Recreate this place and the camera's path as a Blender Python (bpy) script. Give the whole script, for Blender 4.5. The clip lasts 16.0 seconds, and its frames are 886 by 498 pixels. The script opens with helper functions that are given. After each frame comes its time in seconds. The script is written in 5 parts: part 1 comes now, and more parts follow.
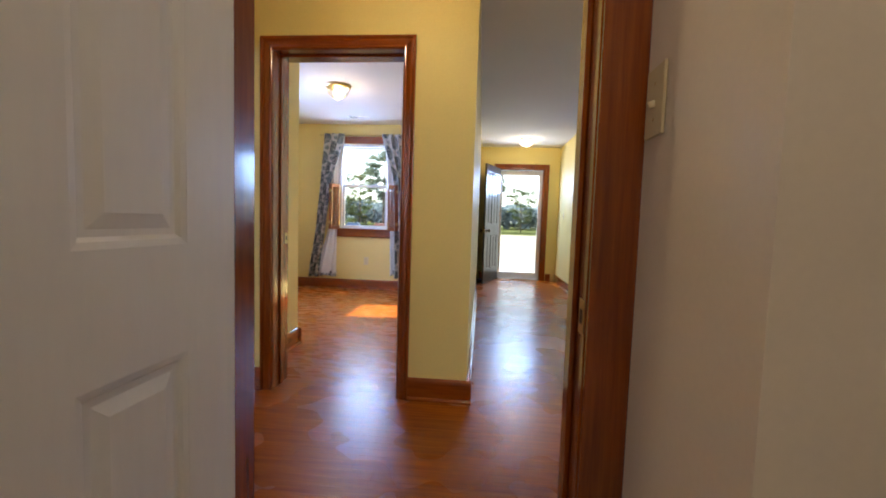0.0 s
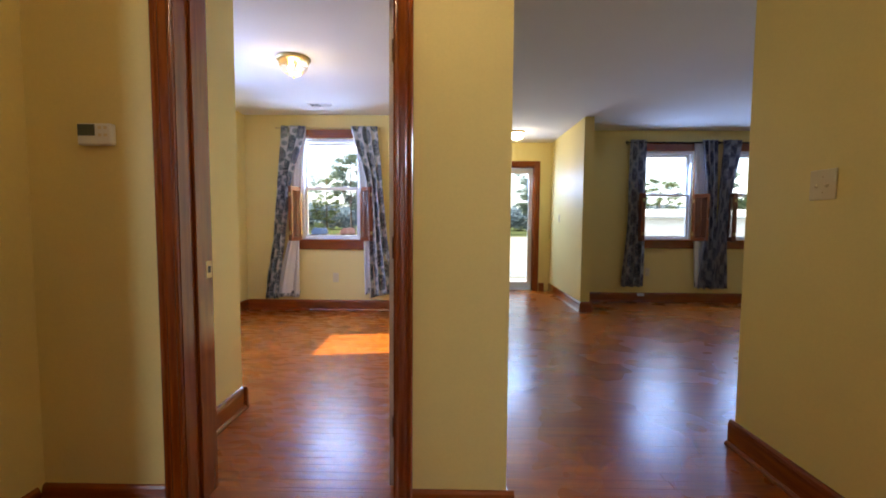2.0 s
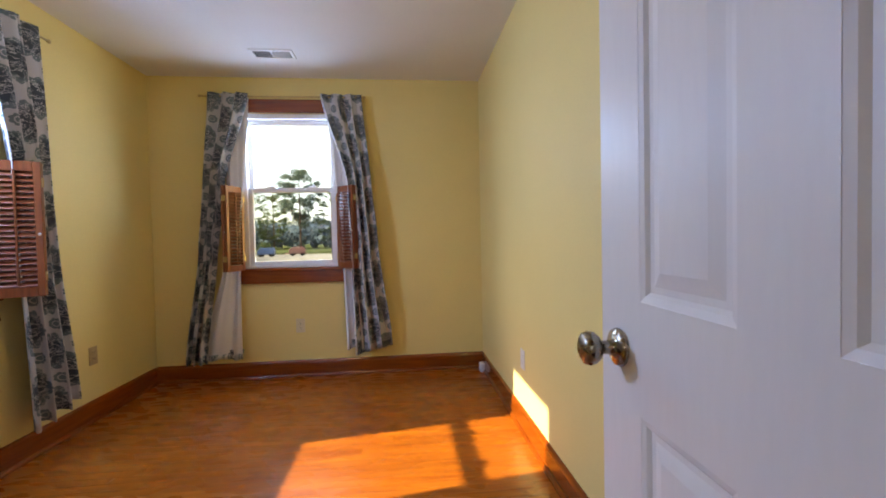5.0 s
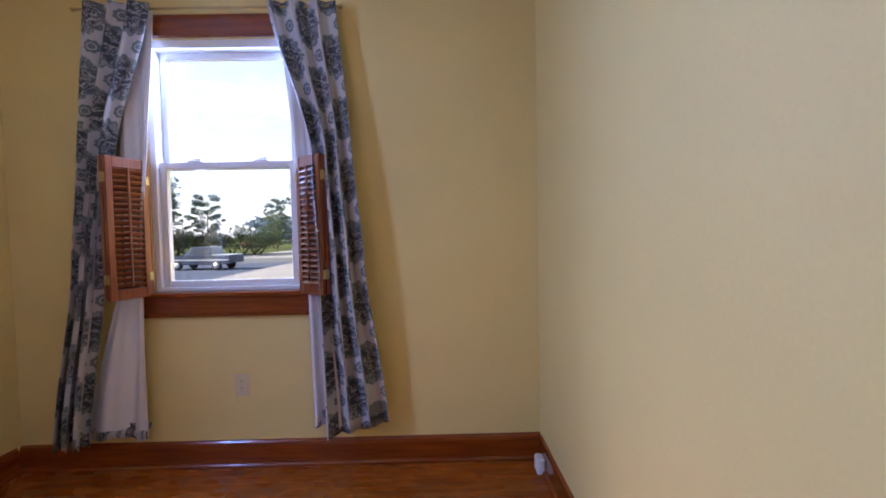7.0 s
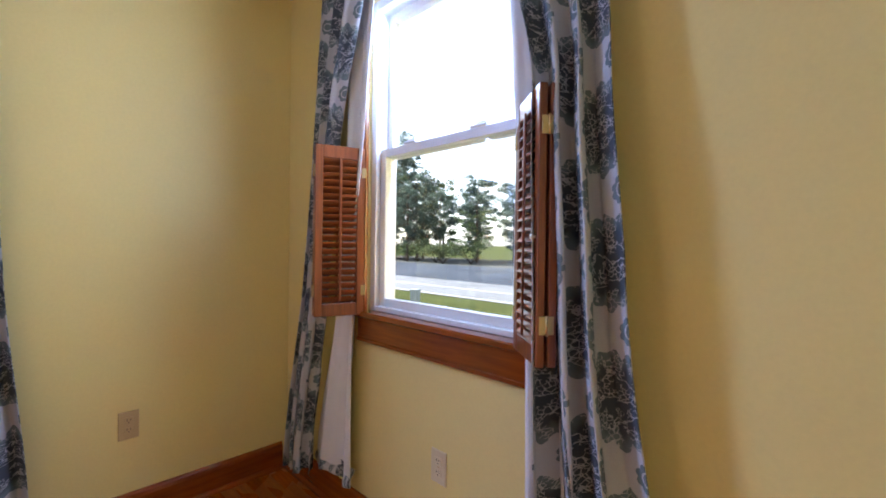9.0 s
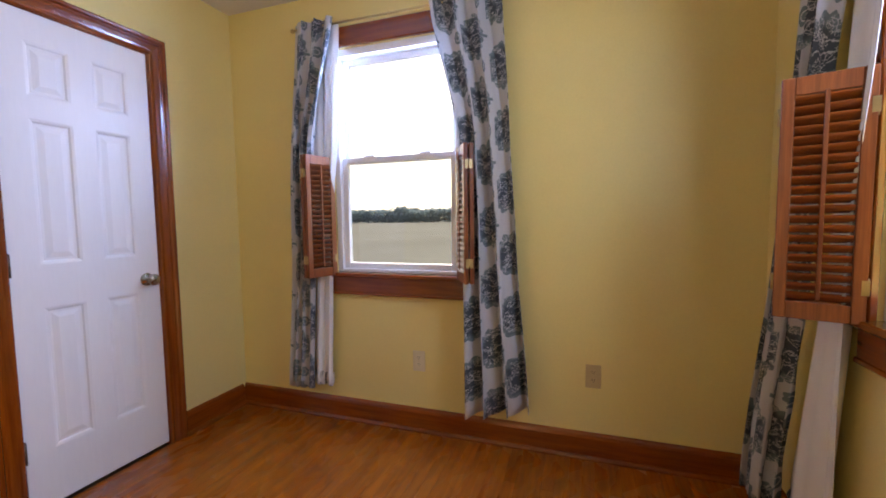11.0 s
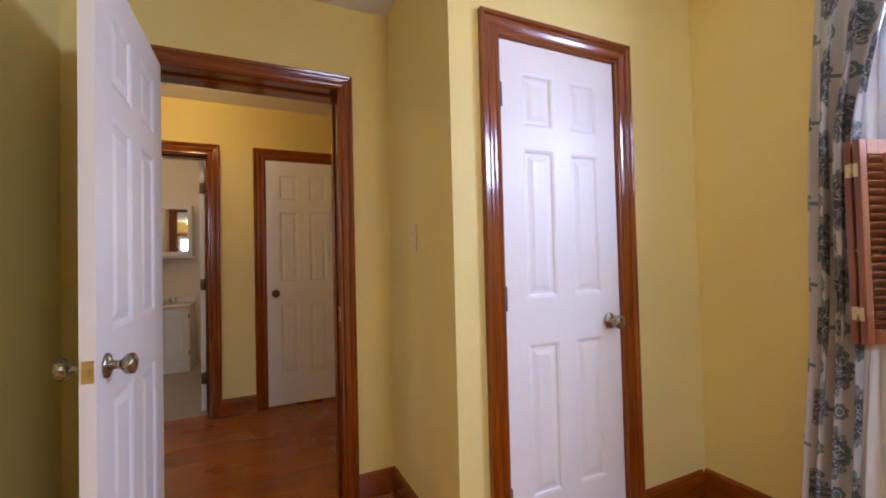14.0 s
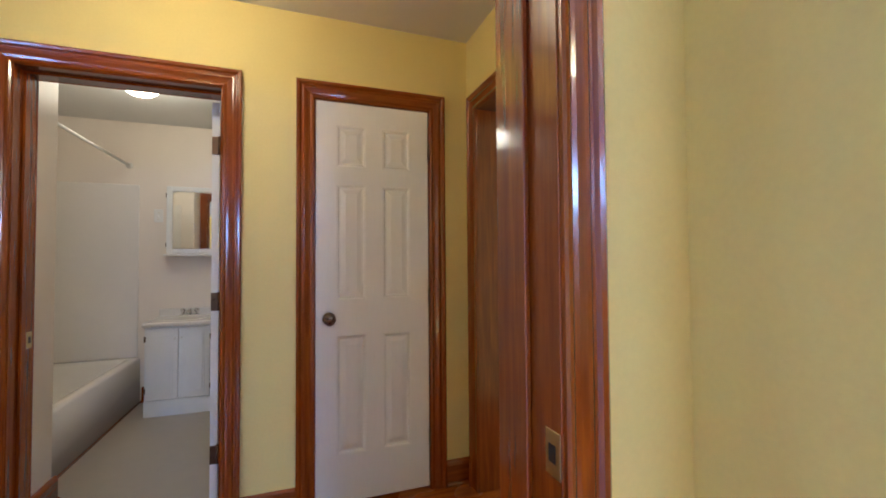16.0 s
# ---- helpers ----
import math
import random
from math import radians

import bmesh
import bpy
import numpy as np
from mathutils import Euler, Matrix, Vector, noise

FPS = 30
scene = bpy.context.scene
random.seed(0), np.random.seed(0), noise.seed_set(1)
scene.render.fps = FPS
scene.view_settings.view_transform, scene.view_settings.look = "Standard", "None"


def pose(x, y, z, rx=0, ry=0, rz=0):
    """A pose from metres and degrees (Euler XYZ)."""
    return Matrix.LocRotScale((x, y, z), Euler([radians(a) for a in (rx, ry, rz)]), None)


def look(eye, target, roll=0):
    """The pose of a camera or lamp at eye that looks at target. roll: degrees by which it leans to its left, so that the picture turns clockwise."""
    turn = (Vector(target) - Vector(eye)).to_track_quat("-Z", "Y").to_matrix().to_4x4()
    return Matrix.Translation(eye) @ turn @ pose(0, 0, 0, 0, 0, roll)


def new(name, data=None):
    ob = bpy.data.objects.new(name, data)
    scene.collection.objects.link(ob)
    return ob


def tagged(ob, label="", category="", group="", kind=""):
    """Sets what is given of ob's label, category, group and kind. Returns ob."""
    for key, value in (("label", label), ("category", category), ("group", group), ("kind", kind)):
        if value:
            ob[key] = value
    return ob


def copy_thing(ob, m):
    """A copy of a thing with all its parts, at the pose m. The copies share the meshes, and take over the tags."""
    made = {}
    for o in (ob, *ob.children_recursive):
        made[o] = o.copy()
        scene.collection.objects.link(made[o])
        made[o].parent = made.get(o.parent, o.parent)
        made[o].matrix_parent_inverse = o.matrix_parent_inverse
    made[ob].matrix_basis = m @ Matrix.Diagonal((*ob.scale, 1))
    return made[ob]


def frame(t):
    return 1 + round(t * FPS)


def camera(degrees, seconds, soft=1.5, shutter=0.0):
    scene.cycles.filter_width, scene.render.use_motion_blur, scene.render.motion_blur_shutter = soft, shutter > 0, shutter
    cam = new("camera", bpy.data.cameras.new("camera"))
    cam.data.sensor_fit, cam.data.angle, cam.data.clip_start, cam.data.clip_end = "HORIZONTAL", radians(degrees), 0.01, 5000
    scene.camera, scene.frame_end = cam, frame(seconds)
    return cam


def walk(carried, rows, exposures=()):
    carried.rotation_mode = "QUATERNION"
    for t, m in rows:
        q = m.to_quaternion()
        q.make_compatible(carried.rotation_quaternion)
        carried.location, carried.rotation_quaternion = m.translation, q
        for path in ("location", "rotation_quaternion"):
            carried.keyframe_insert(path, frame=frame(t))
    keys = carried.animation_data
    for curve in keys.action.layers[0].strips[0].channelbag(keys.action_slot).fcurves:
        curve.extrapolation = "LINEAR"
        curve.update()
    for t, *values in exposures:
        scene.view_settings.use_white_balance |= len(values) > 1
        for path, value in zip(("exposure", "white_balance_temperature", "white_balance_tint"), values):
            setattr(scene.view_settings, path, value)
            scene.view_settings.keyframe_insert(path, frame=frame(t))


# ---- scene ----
# ---------------------------------------------------------------- camera and walk
cam = camera(93.8, 16.0, soft=1.8)
PATH = [
    (0, (0.1, 0.633, 1.08), (-0.079, 2.62, 0.943), 1.8),
    (0.5, (0.075, 0.81, 1.092), (0.142, 2.804, 0.948), 1.4),
    (1, (-0.033, 1.033, 1.085), (0.175, 3.017, 0.932), 0.6),
    (1.5, (-0.128, 1.26, 1.093), (0.094, 3.243, 0.953), -0.1),
    (2, (-0.171, 1.547, 1.129), (-0.204, 3.542, 1.006), 0.4),
    (2.5, (-0.266, 1.808, 1.125), (-0.476, 3.794, 1.006), 0.5),
    (3, (-0.441, 2.079, 1.159), (-0.694, 4.059, 1.032), 0.2),
    (3.5, (-0.569, 2.343, 1.154), (-0.776, 4.328, 1.032), 0.1),
    (4, (-0.716, 2.646, 1.168), (-0.785, 4.642, 1.064), -0.6),
    (4.5, (-0.777, 2.955, 1.164), (-0.713, 4.953, 1.089), -0.9),
    (5, (-0.772, 3.268, 1.13), (-0.577, 5.258, 1.079), -1.2),
    (5.2, (-0.744, 3.422, 1.137), (-0.513, 5.408, 1.093), -1.3),
    (7.5, (-0.588, 5.015, 1.192), (-0.784, 7.004, 1.111), -1.0),
    (8, (-0.556, 5.329, 1.178), (-1.096, 7.254, 1.121), -0.6),
    (8.5, (-0.546, 5.617, 1.196), (-1.507, 7.371, 1.166), -0.1),
    (9, (-0.642, 5.807, 1.189), (-2.033, 7.244, 1.171), 0.8),
    (9.5, (-0.751, 5.933, 1.195), (-2.52, 6.866, 1.15), 1.6),
    (10, (-0.772, 6.037, 1.218), (-2.742, 6.369, 1.113), 1.9),
    (10.2, (-0.752, 6.078, 1.219), (-2.745, 6.178, 1.094), 1.4),
    (12.3, (-0.636, 6.101, 1.158), (-2.101, 4.741, 1.079), -2.2),
    (12.5, (-0.655, 6.064, 1.16), (-2.049, 4.632, 1.093), -2.2),
    (13, (-0.663, 5.874, 1.175), (-1.876, 4.284, 1.148), -2.1),
    (13.5, (-0.693, 5.642, 1.183), (-1.714, 3.923, 1.192), -1.9),
    (14, (-0.752, 5.315, 1.199), (-1.597, 3.503, 1.244), -1.4),
    (14.5, (-0.753, 4.948, 1.221), (-1.443, 3.072, 1.263), -1.1),
    (15, (-0.75, 4.567, 1.206), (-1.357, 2.663, 1.266), -0.4),
    (15.5, (-0.782, 4.166, 1.23), (-1.379, 2.258, 1.295), -0.1),
    (16, (-0.78, 3.768, 1.233), (-1.453, 1.886, 1.287), -0.4),
]
EXPOSURES = [
    (0.0, 2.46, 6700, 5), (1.0, 2.58, 7200, 7), (1.5, 2.5, 6900, 7), (2.5, 2.2, 6500, 10), (3.8, 2.1, 7200, 9), (4.4, 1.85, 8000, 2),
    (5.0, 1.7, 7900, 5), (7.3, 1.6, 5900, 22), (8.0, 1.7, 6000, 18), (9.0, 2.0, 6300, 10), (10.2, 1.62, 7700, 16),
    (12.3, 1.9, 7900, 3), (14.0, 2.05, 8600, 11), (14.6, 2.07, 8100, 4), (15.3, 2.3, 8000, 9), (16.0, 2.88, 5700, 0),
]
walk(cam, [(t, look(eye, target, roll)) for t, eye, target, roll in PATH], EXPOSURES)

# ---------------------------------------------------------------- daylight
SUN_WAY = Vector((1.0, 0.15, -0.645))
world = bpy.data.worlds.new("sky")
scene.world = world
world.use_nodes = True
wn, wl = world.node_tree.nodes, world.node_tree.links
wn.clear()
sky = wn.new("ShaderNodeTexSky")
sky.sky_type = "NISHITA"
sky.sun_disc = False
sky.sun_elevation = math.atan2(0.645, math.hypot(1.0, 0.15))
sky.sun_rotation = math.atan2(-1.0, -0.15)
sky.dust_density = 1.5
# thin scattered clouds over the clear sky
wco = wn.new("ShaderNodeTexCoord")
wmap = wn.new("ShaderNodeMapping")
wmap.inputs["Scale"].default_value = (1.6, 1.6, 6.5)
wl.new(wco.outputs["Generated"], wmap.inputs["Vector"])
wnoise = wn.new("ShaderNodeTexNoise")
wnoise.inputs["Scale"].default_value = 2.6
wnoise.inputs["Detail"].default_value = 6
wl.new(wmap.outputs["Vector"], wnoise.inputs["Vector"])
wramp = wn.new("ShaderNodeValToRGB")
wramp.color_ramp.elements[0].position = 0.44
wramp.color_ramp.elements[0].color = (0.24, 0.24, 0.24, 1)
wramp.color_ramp.elements[1].position = 0.72
wramp.color_ramp.elements[1].color = (0.75, 0.75, 0.75, 1)
wl.new(wnoise.outputs["Fac"], wramp.inputs["Fac"])
wmix = wn.new("ShaderNodeMix")
wmix.data_type = "RGBA"
wl.new(wramp.outputs["Color"], wmix.inputs["Factor"])
wl.new(sky.outputs["Color"], wmix.inputs["A"])
wmix.inputs["B"].default_value = (7.6, 8.0, 8.7, 1)
wbg = wn.new("ShaderNodeBackground")
wbg.inputs["Strength"].default_value = 0.10
wl.new(wmix.outputs["Result"], wbg.inputs["Color"])
wout = wn.new("ShaderNodeOutputWorld")
wl.new(wbg.outputs["Background"], wout.inputs["Surface"])

sun = new("sun", bpy.data.lights.new("sun", "SUN"))
sun.data.energy = 4.6
sun.data.angle = radians(0.53)
sun.data.color = (1.0, 0.94, 0.84)
sun.matrix_world = look((0, 0, 0), SUN_WAY)


def bulb_light(name, x, y, z, watts, color=(1.0, 0.78, 0.52), radius=0.03):
    ob = new(name, bpy.data.lights.new(name, "POINT"))
    ob.data.energy, ob.data.color, ob.data.shadow_soft_size = watts, color, radius
    ob.location = (x, y, z)
    return ob


CEIL = 2.48
LAMP_BED = (-1.475, 5.04)
LAMP_HALL = (-0.29, 2.29)
LAMP_FOYER = (0.80, 7.75)
LAMP_BATH = (0.21, 0.45)
bulb_light("bulb_glow_bedroom", *LAMP_BED, CEIL - 0.16, 1.0)
bulb_light("bulb_glow_hall", *LAMP_HALL, CEIL - 0.16, 1.4)
bulb_light("bulb_glow_foyer", *LAMP_FOYER, CEIL - 0.14, 1.0)
bulb_light("bulb_glow_bath", *LAMP_BATH, CEIL - 0.16, 0.42, (1.0, 0.80, 0.62), 0.06)



def sky_lamp(x, y, z, turn, watts, width, color=(0.72, 0.81, 1.0), tall=0.36):
    """Stands in for the sky's light at the head of a window's opening: a slim panel outside the sash, tilted in and down."""
    ob = new("window_skylight", bpy.data.lights.new("window_skylight", "AREA"))
    ob.data.shape, ob.data.size, ob.data.size_y = "RECTANGLE", width, tall
    ob.data.energy, ob.data.color = watts, color
    m = pose(x, y, z, 0, 0, turn)
    ob.matrix_world = m @ look((0, 0.145, 0), (0, 0.145 - 0.86, -0.50))
    return ob


sky_lamp(-1.683, 6.83, 1.97, 0, 7.0, 0.68, (0.38, 0.54, 1.0))
sky_lamp(-2.78, 5.09, 1.95, 90, 14.5, 0.68, (0.30, 0.46, 1.0))
sky_lamp(2.95, 7.64, 1.82, 0, 6.6, 0.68, (0.32, 0.50, 1.0), 0.70)
sky_lamp(4.22, 7.64, 1.82, 0, 6.6, 0.68, (0.32, 0.50, 1.0), 0.70)
sky_lamp(0.815, 8.56, 1.80, 0, 6.6, 0.66, (0.36, 0.54, 1.0))
# added at the unseen kitchen window to brighten kitchen and hall
sky_lamp(-3.85, -0.60, 1.97, 180, 11.5, 0.68)
sky_lamp(2.70, 1.32, 1.97, 180, 11.5, 0.68)

# ---------------------------------------------------------------- materials


def node_mat(name):
    m = bpy.data.materials.new(name)
    m.use_nodes = True
    n, l = m.node_tree.nodes, m.node_tree.links
    return m, n, l, n["Principled BSDF"]


def set_in(node, **values):
    for key, value in values.items():
        node.inputs[key.replace("_", " ")].default_value = value


def mixed(n, l, kind, fac, a, b):
    x = n.new("ShaderNodeMix")
    x.data_type, x.blend_type = "RGBA", kind
    for socket, value in (("Factor", fac), ("A", a), ("B", b)):
        if isinstance(value, (int, float)):
            x.inputs[socket].default_value = value
        elif isinstance(value, tuple):
            x.inputs[socket].default_value = (*value, 1) if len(value) == 3 else value
        else:
            l.new(value, x.inputs[socket])
    return x.outputs["Result"]


def noise_tex(n, l, scale, detail=4, stretch=(1, 1, 1), rough=0.55, coords="Object", rnd=False):
    co = n.new("ShaderNodeTexCoord")
    mp = n.new("ShaderNodeMapping")
    mp.inputs["Scale"].default_value = stretch
    l.new(co.outputs[coords], mp.inputs["Vector"])
    if rnd:
        info = n.new("ShaderNodeObjectInfo")
        sc = n.new("ShaderNodeMath")
        sc.operation = "MULTIPLY"
        sc.inputs[1].default_value = 37.0
        l.new(info.outputs["Random"], sc.inputs[0])
        cb = n.new("ShaderNodeCombineXYZ")
        for s in ("X", "Y", "Z"):
            l.new(sc.outputs[0], cb.inputs[s])
        l.new(cb.outputs[0], mp.inputs["Location"])
    t = n.new("ShaderNodeTexNoise")
    set_in(t, Scale=scale, Detail=detail, Roughness=rough)
    l.new(mp.outputs["Vector"], t.inputs["Vector"])
    return t.outputs["Fac"]


def ramp(n, l, fac, *stops):
    r = n.new("ShaderNodeValToRGB")
    while len(r.color_ramp.elements) < len(stops):
        r.color_ramp.elements.new(0.5)
    for e, (p, c) in zip(r.color_ramp.elements, stops):
        e.position = p
        e.color = (*c, 1) if isinstance(c, tuple) else (c, c, c, 1)
    l.new(fac, r.inputs["Fac"])
    return r.outputs["Color"]


def bumped(n, l, bsdf, height, strength, distance):
    b = n.new("ShaderNodeBump")
    set_in(b, Strength=strength, Distance=distance)
    l.new(height, b.inputs["Height"])
    l.new(b.outputs["Normal"], bsdf.inputs["Normal"])


def surface(name, color, rough=0.5, metal=0.0, var=0.06, scale=3.0, fine=60.0, bump=0.15, depth=0.002, coat=0.0, spec=0.5, stretch=(1, 1, 1)):
    """A surface with broad stains, a fine grain and a slight relief."""
    m, n, l, b = node_mat(name)
    set_in(b, Roughness=rough, Metallic=metal, Coat_Weight=coat, Coat_Roughness=0.12, Specular_IOR_Level=spec)
    big = ramp(n, l, noise_tex(n, l, scale, 3, stretch), (0.3, 1 - var), (0.7, 1.0))
    small = noise_tex(n, l, fine, 5, stretch)
    c = mixed(n, l, "MULTIPLY", 1.0, color, big)
    c = mixed(n, l, "MULTIPLY", 1.0, c, ramp(n, l, small, (0.3, 1 - var * 0.7), (0.7, 1.0)))
    l.new(c, b.inputs["Base Color"])
    dr = var * 0.6
    r = ramp(n, l, noise_tex(n, l, scale * 2.3, 4), (0.3, max(rough - dr, 0.03)), (0.7, min(rough + dr, 1.0)))
    l.new(r, b.inputs["Roughness"])
    if bump:
        bumped(n, l, b, small, bump, depth)
    return m


def stained_wood(name, axis, dark, light, rough=0.28, coat=0.5, rnd=False, island=False, grain=1.0, spread=0.25):
    """Varnished wood with its grain along one axis."""
    m, n, l, b = node_mat(name)
    set_in(b, Coat_Weight=coat, Coat_Roughness=0.10, Specular_IOR_Level=0.5)
    st = [22.0, 22.0, 22.0]
    st["xyz".index(axis)] = 1.3
    g = noise_tex(n, l, 2.2 * grain, 7, tuple(st), 0.62, rnd=rnd)
    fine = [160.0, 160.0, 160.0]
    fine["xyz".index(axis)] = 4.0
    f = noise_tex(n, l, 1.6, 3, tuple(fine), 0.6, rnd=rnd)
    c = ramp(n, l, g, (0.30, dark), (0.72, light))
    c = mixed(n, l, "MULTIPLY", 1.0, c, ramp(n, l, f, (0.25, 0.80), (0.65, 1.0)))
    if rnd or island:
        if island:
            rv = n.new("ShaderNodeNewGeometry").outputs["Random Per Island"]
        else:
            rv = n.new("ShaderNodeObjectInfo").outputs["Random"]
        c = mixed(n, l, "MULTIPLY", 1.0, c, ramp(n, l, rv, (0.0, (1 - spread, 1 - spread * 1.15, 1 - spread * 1.2)), (1.0, (1.0, 1.0, 1.0))))
    l.new(c, b.inputs["Base Color"])
    l.new(ramp(n, l, noise_tex(n, l, 2.0, 2), (0.25, rough - 0.02), (0.75, rough + 0.03)), b.inputs["Roughness"])
    bumped(n, l, b, f, 0.05, 0.0006)
    return m


YELLOW = (0.82, 0.68, 0.28)
M_WALL = surface("yellow_wall_paint", YELLOW, 0.55, var=0.05, scale=1.4, fine=90, bump=0.25, depth=0.0015, spec=0.35)
M_BATHWALL = surface("cream_bath_paint", (0.82, 0.74, 0.66), 0.40, var=0.04, scale=1.4, fine=90, bump=0.2, depth=0.001)
M_CEIL = surface("white_ceiling_paint", (0.82, 0.81, 0.79), 0.85, var=0.05, scale=1.0, fine=120, bump=0.5, depth=0.003, spec=0.2)
M_DOOR = surface("white_door_paint", (0.84, 0.83, 0.82), 0.40, var=0.04, scale=2.0, fine=70, bump=0.10, depth=0.0006, stretch=(1, 1, 0.15))
M_VINYL = surface("white_vinyl", (0.82, 0.82, 0.82), 0.35, var=0.05, scale=6, fine=150, bump=0.05)
M_SIDING = surface("white_siding_paint", (0.78, 0.78, 0.76), 0.6, var=0.10, scale=0.8, fine=12)
WD, WL_ = (0.175, 0.027, 0.002), (0.320, 0.070, 0.005)
M_TRIM = {a: stained_wood("cherry_trim_" + a, a, WD, WL_, 0.22, 0.7) for a in "xyz"}
M_SHUT = {a: stained_wood("shutter_wood_" + a, a, (0.14, 0.030, 0.008), (0.36, 0.105, 0.030), 0.34, 0.3) for a in "xz"}
FD, FL = (0.275, 0.055, 0.005), (0.54, 0.155, 0.012)
M_PLANK = stained_wood("cherry_strip_floor", "x", FD, FL, 0.27, 0.0, rnd=True, spread=0.20)
M_PLANKS = stained_wood("cherry_strip_floor_far", "x", FD, FL, 0.27, 0.0, island=True, spread=0.20)
M_SUB = surface("dark_floor_gap", (0.03, 0.012, 0.006), 0.8)
M_BRASS = surface("polished_brass", (0.66, 0.50, 0.24), 0.36, 1.0, var=0.12, scale=20, fine=200, bump=0.05, depth=0.0003)
M_BRONZE = surface("aged_bronze", (0.17, 0.115, 0.075), 0.30, 1.0, var=0.25, scale=25, fine=200, bump=0.1, depth=0.0004)
M_NICKEL = surface("worn_nickel", (0.42, 0.37, 0.30), 0.28, 1.0, var=0.2, scale=25, fine=200, bump=0.1, depth=0.0004)
M_HINGE = surface("brown_hinge_metal", (0.16, 0.10, 0.07), 0.42, 0.9, var=0.25, scale=30, fine=150)
M_CHROME = surface("chrome", (0.75, 0.75, 0.75), 0.08, 1.0, var=0.03, scale=20, bump=0)
M_PLATE = surface("ivory_plate_plastic", (0.72, 0.62, 0.42), 0.35, var=0.04, scale=12, fine=150, bump=0.05)
M_PLATE_TAN = surface("tan_plate_plastic", (0.55, 0.40, 0.20), 0.35, var=0.05, scale=12, fine=150, bump=0.05)
M_SLOT = surface("dark_slot", (0.03, 0.025, 0.02), 0.6)
M_WHITE = surface("white_plastic", (0.80, 0.79, 0.76), 0.4, var=0.04, scale=14, fine=150, bump=0.05)
M_LCD = surface("grey_lcd", (0.10, 0.12, 0.09), 0.15, var=0.05, scale=20, bump=0)
M_BLACK = surface("black_iron_rod", (0.03, 0.022, 0.02), 0.4, 0.6, var=0.2, scale=30)
M_TUB = surface("tub_acrylic", (0.80, 0.76, 0.72), 0.16, var=0.03, scale=3, bump=0.03)
M_BATHFLOOR = surface("grey_vinyl_floor", (0.40, 0.36, 0.31), 0.34, var=0.05, scale=2, fine=12, bump=0.03)
M_LINING = surface("white_curtain_lining", (0.80, 0.80, 0.80), 0.9, var=0.05, scale=4, fine=400, bump=0.3, depth=0.001, spec=0.1)
M_DARKDOOR = surface("dark_front_door_paint", (0.045, 0.035, 0.030), 0.35, var=0.1, scale=3, fine=60)
M_RUBBER = surface("tyre_rubber", (0.02, 0.02, 0.02), 0.8)


def glass_mat(name, color=(1, 1, 1), rough=0.0):
    m, n, l, b = node_mat(name)
    set_in(b, Base_Color=(*color, 1), Roughness=rough, IOR=1.45)
    b.inputs["Transmission Weight"].default_value = 1.0
    return m




def pane_mat(name):
    """A thin clear pane: it lets light straight through and mirrors a little."""
    m, n, l, b = node_mat(name)
    gl = n.new("ShaderNodeBsdfGlossy")
    gl.inputs["Roughness"].default_value = 0.01
    tp = n.new("ShaderNodeBsdfTransparent")
    tp.inputs["Color"].default_value = (0.97, 0.985, 0.98, 1)
    mx = n.new("ShaderNodeMixShader")
    mx.inputs[0].default_value = 0.045
    l.new(tp.outputs[0], mx.inputs[1])
    l.new(gl.outputs[0], mx.inputs[2])
    l.new(mx.outputs[0], n["Material Output"].inputs["Surface"])
    return m


M_GLASS = pane_mat("window_glass")
M_HUTCH_GLASS = glass_mat("greenish_cabinet_glass", (0.62, 0.78, 0.70))
M_MIRROR = surface("mirror_silver", (0.88, 0.89, 0.88), 0.02, 1.0, var=0.01, scale=2, bump=0)


def glow_mat(name, color, strength):
    m, n, l, b = node_mat(name)
    set_in(b, Base_Color=(0.9, 0.85, 0.75, 1), Emission_Color=(*color, 1), Emission_Strength=strength)
    return m


M_BULB = glow_mat("lit_bulb", (1.0, 0.72, 0.40), 9.0)
M_DOME = glow_mat("lit_frosted_dome", (1.0, 0.84, 0.62), 3.0)


